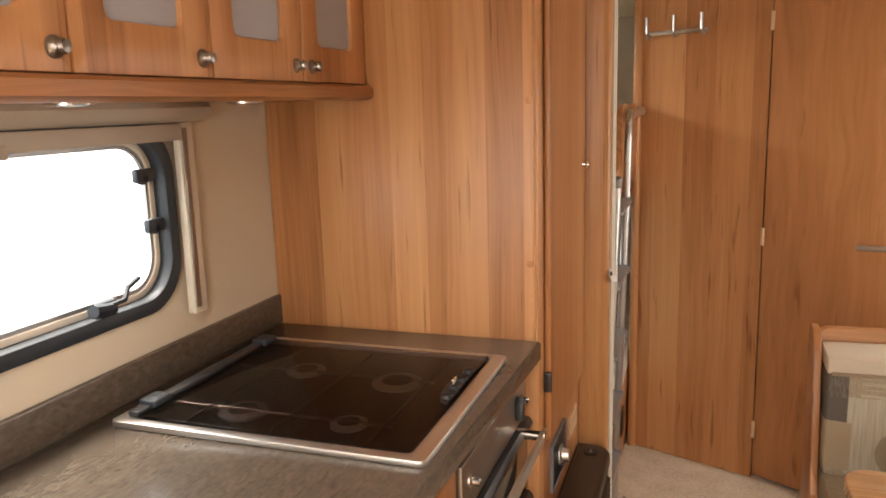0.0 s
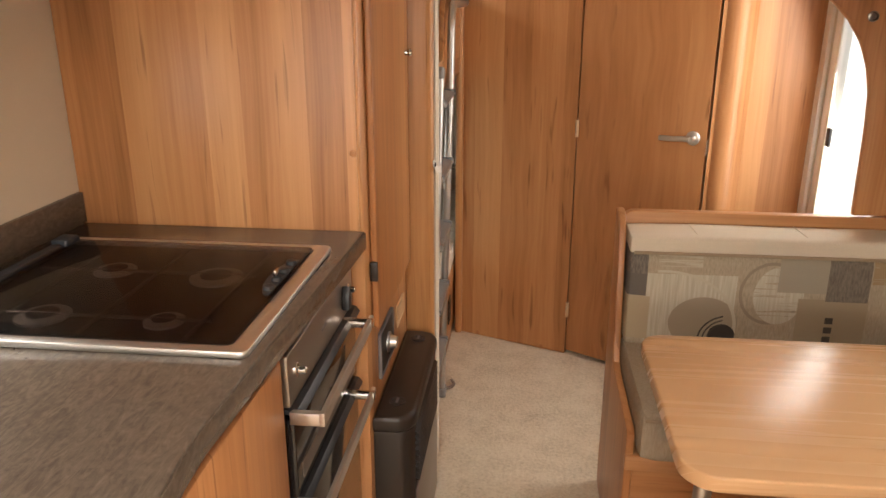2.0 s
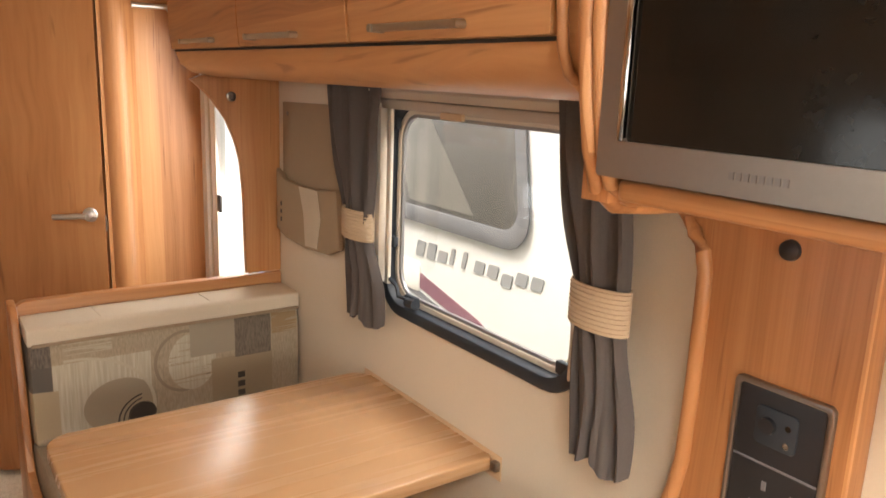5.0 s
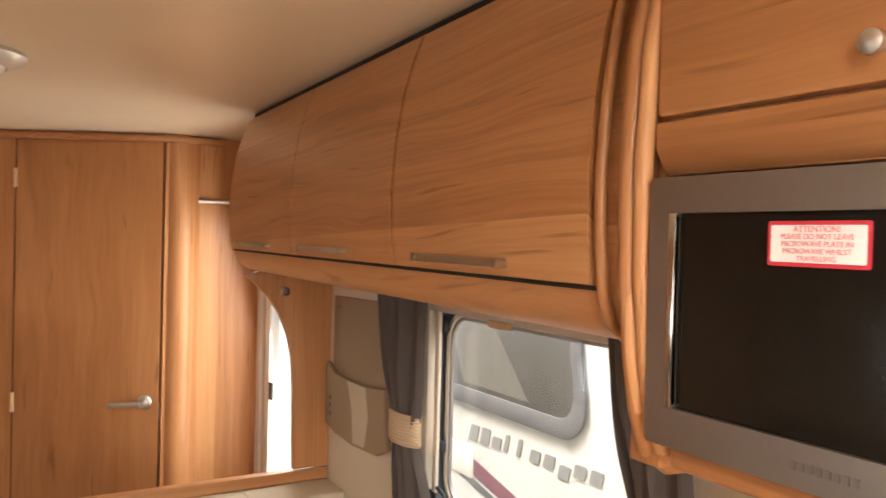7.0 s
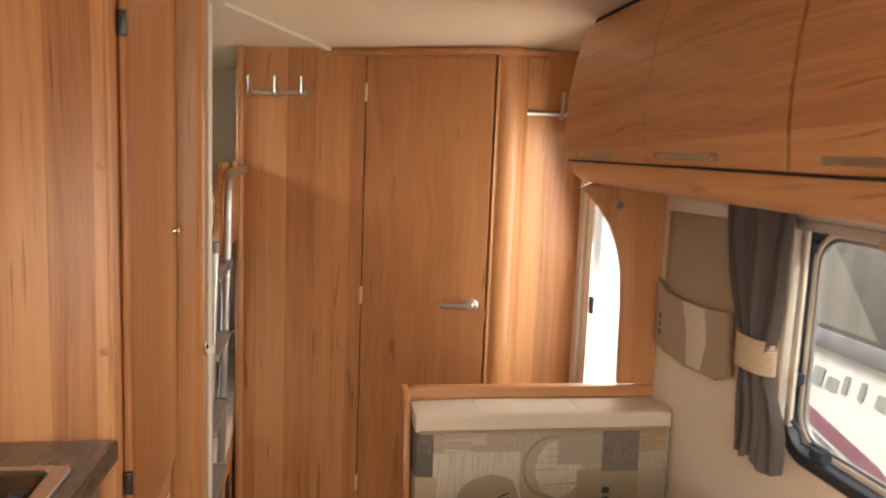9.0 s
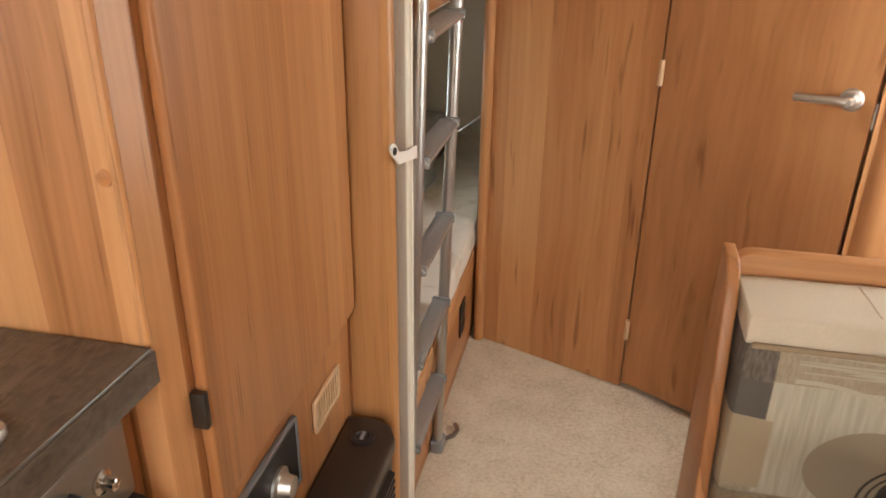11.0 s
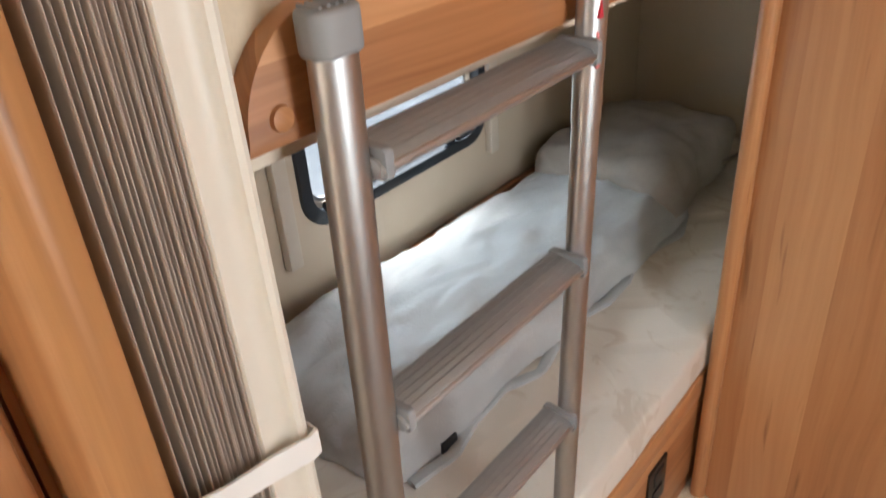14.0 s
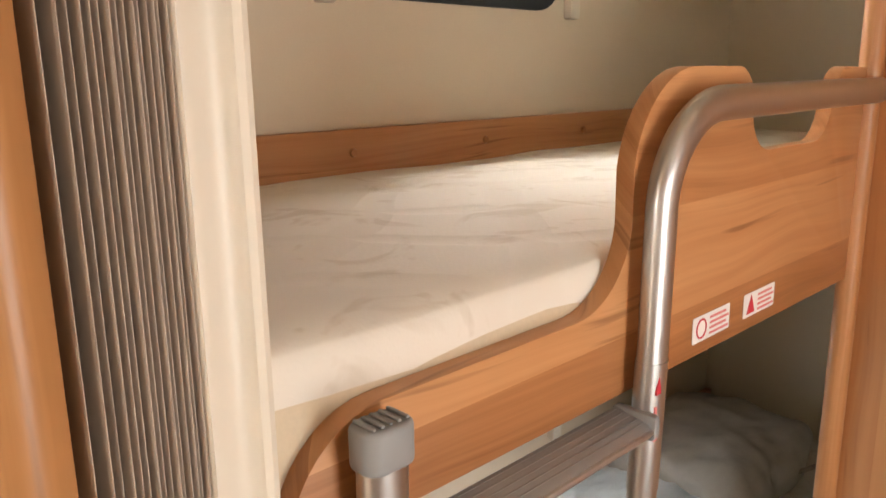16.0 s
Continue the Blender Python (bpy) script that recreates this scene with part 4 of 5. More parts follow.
for k in range(9):
    part("slat", box(TF + 0.001, TF + 0.005, 1.819 + k * 0.0105, 1.824 + k * 0.0105, 0.593, 0.637), hinge_wood, ve)

# gas heater in front of the cupboard
ht = thing("heater", (-0.03, 1.72, 0.0), "dark brown upright heater with louvres and a rounded top", "heater")
HF = 0.014
part("casing", prism([(TF + 0.001, 1.488), (HF - 0.035, 1.488), (HF - 0.012, 1.497), (HF, 1.52), (HF, 1.925), (HF - 0.012, 1.948), (HF - 0.035, 1.957), (TF + 0.001, 1.957)], "z", 0.0, 0.468, 0.002), brown_plastic, ht)
top = part("top", prism([(TF + 0.001, 1.480), (HF - 0.035, 1.480), (HF - 0.008, 1.492), (HF + 0.006, 1.52), (HF + 0.006, 1.925), (HF - 0.008, 1.953), (HF - 0.035, 1.965), (TF + 0.001, 1.965)], "z", 0.4685, 0.512, 0.012, 3), brown_plastic, ht, "dark brown moulded top")
for hy in (1.555, 1.905):
    part("dial", lathe([(0.020, 0.0), (0.020, 0.003), (0.014, 0.004), (0.012, 0.002)], Matrix.Translation((-0.03, hy, 0.512)), 18), black_plastic, top, "recessed round dial")
    part("dial_mark", box(-0.033, -0.027, hy - 0.010, hy + 0.010, 0.5155, 0.517), grey_print, top)
for k in range(9):
    z = 0.315 + k * 0.016
    part("louvre", prism([(HF - 0.002, z), (HF + 0.010, z - 0.004), (HF + 0.010, z), (HF - 0.002, z + 0.005)], "y", 1.535, 1.91, 0.0005), black_plastic, ht)
part("front_panel", prism(rrect(1.525, 1.92, 0.03, 0.295, 0.006), "x", HF + 0.0005, HF + 0.006, 0.002), dark_steel, ht, "grey metallic front panel")

# ---- end stile and folding screen of the bunk room ----
structure("wall_bunk_divider", box(LW + 0.002, TF, 1.986, 2.030, 0.0, TOP), wood_v, "walnut-veneered divider between cupboard and bunks")
structure("trim_stile", prism([(TF + 0.0005, 1.992), (-0.018, 1.992), (-0.006, 1.996), (0.001, 2.004), (0.003, 2.013), (0.001, 2.022), (-0.006, 2.030), (TF + 0.0005, 2.030)], "z", 0.0, TOP - 0.0005), edge_wood, "walnut stile with a rounded edge", "trim", True)
fs = thing("folding_screen", (-0.02, 2.09, 0.0), "taupe pleated folding screen pushed together against the stile", "folding screen")
for k in range(15):
    y = 2.0365 + 0.0529 * (k / 14) ** 0.75
    dx = 0.0016 * math.sin(k * 2.3) - 0.003
    o = [(-0.055, y - 0.0009), (-0.012 + dx, y - 0.0009), (-0.003 + dx, y - 0.0008), (dx, y - 0.0003), (dx + 0.0003, y), (dx, y + 0.0004), (-0.003 + dx, y + 0.0009), (-0.012 + dx, y + 0.0010), (-0.055, y + 0.0010)]
    part("pleat", prism(o, "z", 0.012, TOP - 0.016), pleat_grey, fs)
# Near-black block behind the pleats; its colour supplies the shade in the gaps.
part("pleat_shade", box(-0.056, -0.034, 2.0345, 2.0900, 0.012, TOP - 0.016), grey_cloth, fs, "added dark block for the shade between the pleats")
ep2 = part("end_profile", prism([(-0.06, 2.0905), (-0.003, 2.0905), (0.000, 2.0925), (0.000, 2.097), (-0.004, 2.104), (-0.004, 2.112), (-0.001, 2.117), (0.002, 2.1185), (0.0035, 2.1225), (0.001, 2.127), (-0.06, 2.127)], "z", 0.006, TOP - 0.014), cream_plastic, fs, "cream end profile")
st = thing("screen_strap", (0.008, 2.0, 0.97), "white plastic retaining strap round the folded screen", "strap")
sb = bmesh.new()
path = [(0.0048, 1.972, 0.9995), (0.0050, 1.9740, 0.999), (0.0053, 1.978, 0.997), (0.0058, 1.985, 0.993), (0.0068, 1.996, 0.986), (0.0075, 2.012, 0.972), (0.0085, 2.055, 0.962), (0.0075, 2.092, 0.955), (0.0085, 2.120, 0.949), (0.005, 2.130, 0.947), (-0.015, 2.132, 0.945)]
wid = [0.0028, 0.0052, 0.0080, 0.0105, 0.0115, 0.0100, 0.0090, 0.0105, 0.0105, 0.0105, 0.0105]
prev = None
for (px, py, pz), w in zip(path, wid):
    row = [sb.verts.new((px, py, pz - w)), sb.verts.new((px, py, pz + w)), sb.verts.new((px + 0.0025, py + 0.001, pz + w)), sb.verts.new((px + 0.0025, py + 0.001, pz - w))]
    if prev:
        for i in range(4):
            sb.faces.new((prev[i], prev[(i + 1) % 4], row[(i + 1) % 4], row[i]))
    prev = row
bmesh.ops.recalc_face_normals(sb, faces=sb.faces[:])
part("band", sb, white_plastic, st)
# The strap's hole is not cut: a raised disc in recess colour marks it.
part("stud", lathe([(0.0062, 0.0), (0.0062, 0.003), (0.003, 0.0045)], facing((0.0078, 1.988, 0.9905), (1, 0, 0)), 14), dark_gap, st, "dark disc whose colour stands for the hole in the strap")

# ---- bunks ----
BX = -0.022
ub = thing("upper_bunk", (-0.35, 3.05, 1.14), "upper bunk with a curved walnut guard board", "bunk bed")
arc = lambda cy, cz, r, a0, a1, n=8: [(cy + r * math.cos(radians(a0 + (a1 - a0) * i / n)), cz + r * math.sin(radians(a0 + (a1 - a0) * i / n))) for i in range(n + 1)]
ol = [(2.142, 1.147), (3.075, 1.138), (3.075, 1.430)]
ol += arc(3.000, 1.386, 0.046, 90, 180, 6) + arc(2.904, 1.393, 0.05, 0, -90, 6) + arc(2.778, 1.393, 0.05, 270, 180, 6) + arc(2.690, 1.395, 0.038, 0, 90, 5)
ol += arc(2.602, 1.333, 0.100, 90, 172, 10) + arc(2.424, 1.308, 0.080, -8, -86, 10) + arc(2.220, 1.152, 0.076, 92, 178, 10)
gb = part("guard_board", prism(ol, "x", BX - 0.018, BX, 0.004, 3), wood_y, ub)
part("screw_cap", lathe([(0.009, 0.0), (0.008, 0.003), (0.003, 0.004)], facing((BX, 2.170, 1.164), (1, 0, 0)), 14), wood_x, gb)
part("bed_base", box(LW + 0.002, BX - 0.022, 2.034, 4.055, 1.128, 1.150), cream_wall, ub, smooth=False)
part("back_rail", box(LW + 0.002, LW + 0.022, 2.034, 4.055, 1.152, 1.344, 0.003), wood_y, ub)
for y in (2.70, 3.02, 3.34):
    part("screw_cap", lathe([(0.008, 0.0), (0.006, 0.003)], facing((LW + 0.022, y, 1.306), (1, 0, 0)), 12), wood_x, ub)
for k, y in enumerate((2.624, 2.740)):
    lb = part("warning_label", prism(rrect(y, y + 0.081, 1.156, 1.184, 0.002), "x", BX + 0.0003, BX + 0.001), label_white, gb, "small red and white warning label")
    if k == 0:
        part("symbol", ring([(y + 0.018 + 0.011 * math.cos(a), 1.170 + 0.011 * math.sin(a)) for a in [i * math.pi / 8 for i in range(16)]], [(y + 0.018 + 0.009 * math.cos(a), 1.170 + 0.009 * math.sin(a)) for a in [i * math.pi / 8 for i in range(16)]], "x", BX + 0.001, BX + 0.0016), label_red, lb)
    else:
        part("symbol", prism([(y + 0.008, 1.160), (y + 0.028, 1.160), (y + 0.018, 1.181)], "x", BX + 0.001, BX + 0.0016), label_red, lb)
    for i in range(4):
        part("text_bar", box(BX + 0.001, BX + 0.0015, y + 0.036, y + 0.078 - 0.006 * (i % 2), 1.1595 + i * 0.0058, 1.162 + i * 0.0058), pink_print, lb)
m = pillow(LW + 0.024, BX - 0.020, 2.04, 4.05, 1.1505, 1.274, 0.10, 26, 0.004, 3.0, 5.0)
um = thing("mattress", (-0.36, 3.05, 1.15), "white quilted mattress with a beige border on the upper bunk", "mattress")
part("cover", m, mattress_cloth, um)
part("border", pillow(-0.12, BX - 0.0185, 2.038, 4.05, 1.1505, 1.248, 0.0, 26, 0.003, 11.0, 3.0), mattress_side, um, "beige mattress border")
part("piping", tube([(-0.050, 2.06 + 0.1 * i, 1.2535 + 0.0015 * math.sin(i * 1.7)) for i in range(20)], 0.003, 6), mattress_side, um)

lb_ = thing("lower_bunk", (-0.36, 3.05, 0.0), "lower bunk base with walnut front panels and a socket", "bunk bed")
LX = -0.047
part("base", box(LW + 0.002, LX - 0.012, 2.034, 4.055, 0.0, 0.30), wood_y, lb_, smooth=False)
part("front_panel", prism(rrect(2.46, 3.62, 0.045, 0.262, 0.006), "x", LX - 0.012, LX, 0.003), wood_y, lb_)
part("front_panel", prism(rrect(2.05, 2.44, 0.045, 0.262, 0.006), "x", LX - 0.012, LX, 0.003), wood_y, lb_)
part("top_rail", box(LX - 0.012, LX + 0.004, 2.034, 3.62, 0.266, 0.322, 0.004), wood_y, lb_)
part("plinth", box(LX - 0.012, LX - 0.004, 2.034, 3.62, 0.0, 0.042), wood_y, lb_)
part("back_rail", box(LW + 0.002, LW + 0.022, 2.034, 4.055, 0.30, 0.470, 0.003), wood_y, lb_)
sk = part("socket", prism(rrect(2.86, 2.935, 0.128, 0.236, 0.004), "x", LX + 0.0005, LX + 0.006, 0.002), brown_plastic, lb_, "dark brown socket plate")
for z in (0.155, 0.205):
    part("insert", prism(rrect(2.878, 2.917, z - 0.018, z + 0.018, 0.003), "x", LX + 0.006, LX + 0.0085, 0.001), black_plastic, sk)
m = pillow(LW + 0.024, LX + 0.004, 2.04, 4.05, 0.323, 0.418, 0.06, 26, 0.004, 8.0, 5.0)
lm = thing("mattress", (-0.36, 3.05, 0.323), "white quilted mattress on the lower bunk", "mattress")
part("cover", m, mattress_cloth, lm)
part("piping", tube([(LX - 0.006, 2.06 + 0.1 * i, 0.402 + 0.0015 * math.sin(i * 1.3)) for i in range(20)], 0.0025, 6), mattress_side, lm)
m = pillow(-0.640, -0.262, 2.43, 3.52, 0.405, 0.528, 0.12, 60, 0.012, 5.0, 2.2)
for v in m.verts:
    w = v.co.copy()
    u = (w.x + 0.45) / 0.19
    pull = abs(noise.noise(Vector((w.x * 9 + w.y * 2.2, w.y * 3.2, 3.0)))) + 0.5 * abs(noise.noise(Vector((w.x * 20 - w.y * 6, w.y * 8, 9.0)))) + 0.3 * abs(noise.noise(w * 34.0))
    if w.z > 0.43:
        v.co.z += 0.020 * (pull - 0.35) - 0.012 * max(0.0, u) ** 2 + 0.010 * math.sin(w.y * 5.0 + 1.0)
    v.co.x += 0.012 * noise.noise(Vector((w.y * 6.0, w.z * 12, 1.0)))
wb = thing("wrapped_bedding", (-0.45, 3.0, 0.41), "crumpled bluish white plastic-wrapped bedding along the lower bunk", "bedding")
part("wrap", m, bag_white, wb)
part("dark_tag", prism(rrect(2.545, 2.582, 0.424, 0.446, 0.003), "x", -0.268, -0.258, 0.002), black_plastic, wb, "small black tag")
flap = [(-0.262 + 0.016 * math.sin(i * 1.9), 2.47 + 0.085 * i, 0.424 + 0.006 * math.sin(i * 2.7)) for i in range(13)]
part("wrap_fold", tube(flap, 0.012, 8, 0.6, (0, 0, 1)), bag_white, wb, "folded edge of the wrap")
m = pillow(-0.645, -0.270, 3.36, 3.84, 0.412, 0.575, 0.2, 40, 0.020, 15.0, 2.3)
for v in m.verts:
    w = v.co
    v.co.z += 0.012 * (abs(noise.noise(Vector((w.x * 12, w.y * 5, 7.0)))) - 0.3) * (1 if w.z > 0.45 else 0)
whole("pillow", m, pillow_cloth, "grey-beige cover over a pillow at the far end of the bunk", "pillow")
whole("support_strut", tube([(-0.318, 3.712, 0.443), (-0.17, 3.722, 0.558), (-0.035, 3.730, 0.664)], 0.006, 10), chrome, "thin bright metal strut at the end of the lower bunk", "strut")

# ladder
ld = thing("bunk_ladder", (-0.01, 2.36, 0.0), "grey aluminium bunk ladder with ribbed treads", "ladder")
lean = lambda z: -0.034 + 0.027 * z
YL, YR = 2.200, 2.513
part("left_rail", tube([(lean(0.0), YL, 0.0), (lean(0.6), YL, 0.6), (lean(1.203), YL, 1.203)], 0.0180, 16, 0.74, (1, 0, 0)), aluminium, ld)
cap = part("end_cap", prism(rrect(lean(1.2) - 0.0145, lean(1.2) + 0.0145, YL - 0.0195, YL + 0.0195, 0.011), "z", 1.198, 1.227, 0.004, 3), grey_cap, ld, "ribbed grey rubber end cap")
for k in range(5):
    part("rib", box(lean(1.2) - 0.010, lean(1.2) + 0.010, YL - 0.0145 + k * 0.0065, YL - 0.0115 + k * 0.0065, 1.227, 1.2292, 0.001), grey_cap, cap)
HX = lean(1.25)
rr = [(lean(0), YR, 0.0), (lean(0.6), YR, 0.6), (lean(1.2), YR, 1.2), (HX, YR, 1.298)] + [(HX, YR + 0.100 - 0.100 * math.cos(radians(a)), 1.310 + 0.090 * math.sin(radians(a))) for a in range(5, 91, 8)] + [(HX, 2.9, 1.401), (HX, 3.060, 1.401)]
part("right_rail", tube(rr, 0.0165, 16, 0.78, (1, 0, 0)), aluminium, ld, "bent aluminium rail with a handhold")
part("joint_sleeve", tube([(lean(1.05), YR, 1.05), (lean(1.178), YR, 1.178)], 0.0174, 16, 0.79, (1, 0, 0)), aluminium, ld)
part("warning_mark", prism([(YR - 0.011, 1.150), (YR - 0.003, 1.150), (YR - 0.007, 1.166)], "x", lean(1.15) + 0.0115, lean(1.15) + 0.0135), label_red, ld, "small red warning mark")
for i in range(3):
    part("warning_mark", box(lean(1.1) + 0.0115, lean(1.1) + 0.0135, YR - 0.010, YR - 0.004, 1.105 + i * 0.013, 1.112 + i * 0.013), pink_print, ld)
for z in (0.236, 0.456, 0.676, 0.897, 1.123):
    xx = lean(z) - 0.003
    r_ = part("rung", prism([(xx - 0.019, z - 0.001), (xx + 0.016, z - 0.010), (xx + 0.020, z - 0.008), (xx + 0.0205, z - 0.001), (xx + 0.017, z + 0.003), (xx - 0.017, z + 0.010), (xx - 0.0195, z + 0.007)], "y", YL + 0.013, YR - 0.012, 0.001), tread_grey, ld, "flat ribbed tread")
    for k in range(5):
        t0 = xx - 0.0150 + k * 0.0066
        zz = z + 0.0098 - k * 0.00136
        part("tread_rib", box(t0, t0 + 0.0016, YL + 0.026, YR - 0.024, zz - 0.002, zz), tread_grey, r_)
    part("front_lip", tube([(xx + 0.0200, YL + 0.014, z - 0.003), (xx + 0.0200, YR - 0.013, z - 0.003)], 0.0028, 8), aluminium, r_, "bright front lip")
    for y in (YL + 0.020, YR - 0.018):
        part("rung_bracket", prism(rrect(xx - 0.021, xx + 0.0235, z - 0.012, z + 0.0115, 0.005), "y", y - 0.004, y + 0.004, 0.001), grey_cap, r_)
for y in (YL, YR):
    part("foot", prism(rrect(lean(0) - 0.015, lean(0) + 0.018, y - 0.026, y + 0.026, 0.008), "z", -0.002, 0.03, 0.003), grey_cap, ld, "grey rubber foot")
part("floor_clip", tube([(lean(0) + 0.01, 2.54, 0.008), (lean(0) + 0.035, 2.56, 0.008), (lean(0) + 0.042, 2.585, 0.008), (lean(0) + 0.030, 2.605, 0.012)], 0.006, 8), dark_steel, ld, "dark floor clip")

# ---- dinette ----
BN = 0.506
bench = thing("dinette_bench", (0.86, 1.8, 0.0), "walnut dinette bench with a high back board", "bench")
bend = [(1.545, 0.0), (2.035, 0.0), (2.035, 0.874), (1.985, 0.874), (1.962, 0.862), (1.945, 0.835), (1.90, 0.62), (1.885, 0.53), (1.865, 0.49), (1.83, 0.478), (1.56, 0.475), (1.545, 0.465)]
part("end_panel", prism(bend, "x", BN - 0.002, BN + 0.017, 0.004, 3), wood_v, bench, "walnut end panel with a rounded top")
part("back_board", prism(rrect(BN + 0.010, RW - 0.002, 0.0, 0.872, (0.002, 0.002, 0.002, 0.034), 8), "y", 2.006, 2.034, 0.005, 3), wood_x, bench)
part("base", box(BN + 0.018, RW - 0.002, 1.555, 2.004, 0.0, 0.400), wood_x, bench, smooth=False)
part("seat_edge", box(BN + 0.0005 - 0.004, RW - 0.003, 1.535, 1.556, 0.375, 0.415, 0.005), wood_x, bench)
bc = thing("backrest_cushion", (0.86, 1.92, 0.56), "patchwork upholstered backrest cushion with a plain beige top", "cushion")
part("pad", pillow(BN + 0.020, RW - 0.004, 1.870, 2.004, 0.535, 0.802, 0.0, 14, 0.002, 1.0, 6.0), patchwork, bc)
part("top_band", pillow(BN + 0.020, RW - 0.004, 1.873, 2.004, 0.795, 0.842, 0.15, 14, 0.002, 2.0, 5.0), beige_top, bc, "plain beige top band")
part("piping", tube([(BN + 0.03, 1.868, 0.800), (0.86, 1.866, 0.801), (RW - 0.012, 1.868, 0.800)], 0.0045, 8), pocket_cloth, bc, "brown piping")
for sx in (0.70, 0.97):
    part("seam", tube([(sx, 1.872, 0.806), (sx - 0.006, 1.90, 0.845), (sx - 0.012, 1.99, 0.846)], 0.0014, 6), beige_top, bc)
scu = thing("seat_cushion", (0.86, 1.72, 0.40), "patchwork upholstered bench seat cushion", "cushion")
part("pad", pillow(BN + 0.020, RW - 0.004, 1.505, 1.955, 0.416, 0.545, 0.05, 16, 0.003, 4.0, 5.0), patchwork, scu)
part("piping", tube([(BN + 0.03, 1.507, 0.525), (0.86, 1.503, 0.527), (RW - 0.01, 1.507, 0.525)], 0.004, 8), pocket_cloth, scu, "brown piping")

# near bench, of which the cushion's crown shows
nbn = thing("dinette_bench", (0.9, 0.6, 0.0), "walnut dinette bench under the window", "bench")
part("base", box(0.60, RW - 0.002, 0.40, 0.86, 0.0, 0.400), wood_x, nbn, smooth=False)
nc = thing("backrest_cushion", (0.9, 0.62, 0.40), "beige upholstered backrest cushion", "cushion")
part("pad", pillow(0.62, RW - 0.004, 0.52, 0.68, 0.548, 0.775, 0.0, 14, 0.002, 6.0, 5.0), beige_top, nc)
nsc = thing("seat_cushion", (0.9, 0.68, 0.40), "patchwork upholstered bench seat cushion", "cushion")
part("pad", pillow(0.61, RW - 0.004, 0.42, 0.90, 0.402, 0.545, 0.05, 14, 0.003, 9.0, 5.0), patchwork, nsc)

tb = thing("dinette_table", (0.86, 1.25, 0.0), "light oak laminate dinette table with rounded corners", "table")
part("tabletop", prism(rrect(0.504, RW - 0.004, 0.993, 1.503, (0.060, 0.012, 0.05, 0.050), 8), "z", 0.711, 0.739, 0.004, 3), table_wood, tb)
part("leg", rod((0.545, 1.10, 0.0), (0.545, 1.035, 0.712), 0.014, 16), aluminium, tb, "grey metal folding leg")
part("leg_foot", rod((0.545, 1.10, 0.0), (0.545, 1.10, 0.012), 0.02, 16), grey_cap, tb)
wr = thing("table_rail", (RW, 1.25, 0.71), "dark rail holding the table at the wall", "rail")
part("rail", box(RW - 0.003, RW - 0.0005, 0.970, 1.50, 0.694, 0.745, 0.001), hinge_wood, wr)
part("rail_clip", box(RW - 0.016, RW - 0.002, 0.972, 0.989, 0.715, 0.735, 0.003), dark_steel, wr, "grey clip")

# arched partition above the bench
arch = [(1.111, 0.876), (1.109, 0.95), (1.106, 1.10), (1.100, 1.19), (1.085, 1.255), (1.060, 1.315), (1.025, 1.365), (0.990, 1.400), (0.968, 1.418), (1.0, 1.43), (RW - 0.001, 1.43), (RW - 0.001, 0.876)]
structure("wall_arched_partition", prism(arch, "y", 2.008, 2.032, 0.003), wood_v, "walnut partition with an arched edge above the bench", smooth=True)
whole("button_light", lathe([(0.013, 0.0), (0.013, 0.003), (0.008, 0.005), (0.007, 0.002)], facing((1.075, 2.008, 1.375), (0, -1, 0)), 16), dark_steel, "small round metal fitting on the partition", "fitting")

# overhead locker with a bowed front


def front_x(y):
    return 0.884 + 0.037 * (y - 0.55)


PROFILE = [(0.150, 1.424), (0.085, 1.427), (0.040, 1.436), (0.013, 1.455), (0.003, 1.477), (0.001, 1.492), (-0.004, 1.54), (-0.005, 1.60), (0.000, 1.67), (0.012, 1.745), (0.030, 1.805), (0.044, 1.838), (0.054, TOP - 0.002)]


def loft(rows, y0, y1, depth=None, steps=4, out=0.0):
    """A shell along y that follows the bowed profile; with depth None it reaches the wall."""
    b = bmesh.new()
    loops = []
    for i in range(steps + 1):
        y = y0 + (y1 - y0) * i / steps
        fx = front_x(y)
        f = [(fx + dx - out, z) for dx, z in rows]
        bk = [(RW - 0.003, rows[-1][1]), (RW - 0.003, rows[0][1])] if depth is None else [(x + depth, z) for x, z in f[::-1]]
        loops.append([b.verts.new((x, y, z)) for x, z in f + bk])
    k = len(loops[0])
    for l0, l1 in zip(loops, loops[1:]):
        for j in range(k):
            b.faces.new((l0[j], l0[(j + 1) % k], l1[(j + 1) % k], l1[j]))
    b.faces.new(loops[0])
    b.faces.new(loops[-1])
    bmesh.ops.recalc_face_normals(b, faces=b.faces[:])
    return b


lk = thing("overhead_locker", (1.05, 1.28, 1.405), "bow-fronted walnut overhead locker with three lift-up doors", "locker")
part("body", loft(PROFILE, 0.515, 2.034), wood_y, lk)
door_rows = [p for p in PROFILE if 1.49 < p[1] < 1.85]
for y0, y1, hy0, hy1 in ((0.545, 0.990, 0.690, 0.890), (1.000, 1.487, 1.185, 1.395), (1.493, 2.030, 1.650, 1.865)):
    dd = part("door", loft(door_rows, y0, y1, 0.009, 4, 0.012), wood_y, lk)
    hx = front_x((hy0 + hy1) / 2) - 0.012
    hh = part("handle", box(hx - 0.018, hx - 0.011, hy0, hy1, 1.502, 1.512, 0.002), handle_metal, dd, "slim satin metal bar handle")
    for y in (hy0 + 0.004, hy1 - 0.004):
        part("handle_end", rod((hx - 0.020, y, 1.507), (hx + 0.006, y, 1.507), 0.0055, 10), handle_metal, hh)
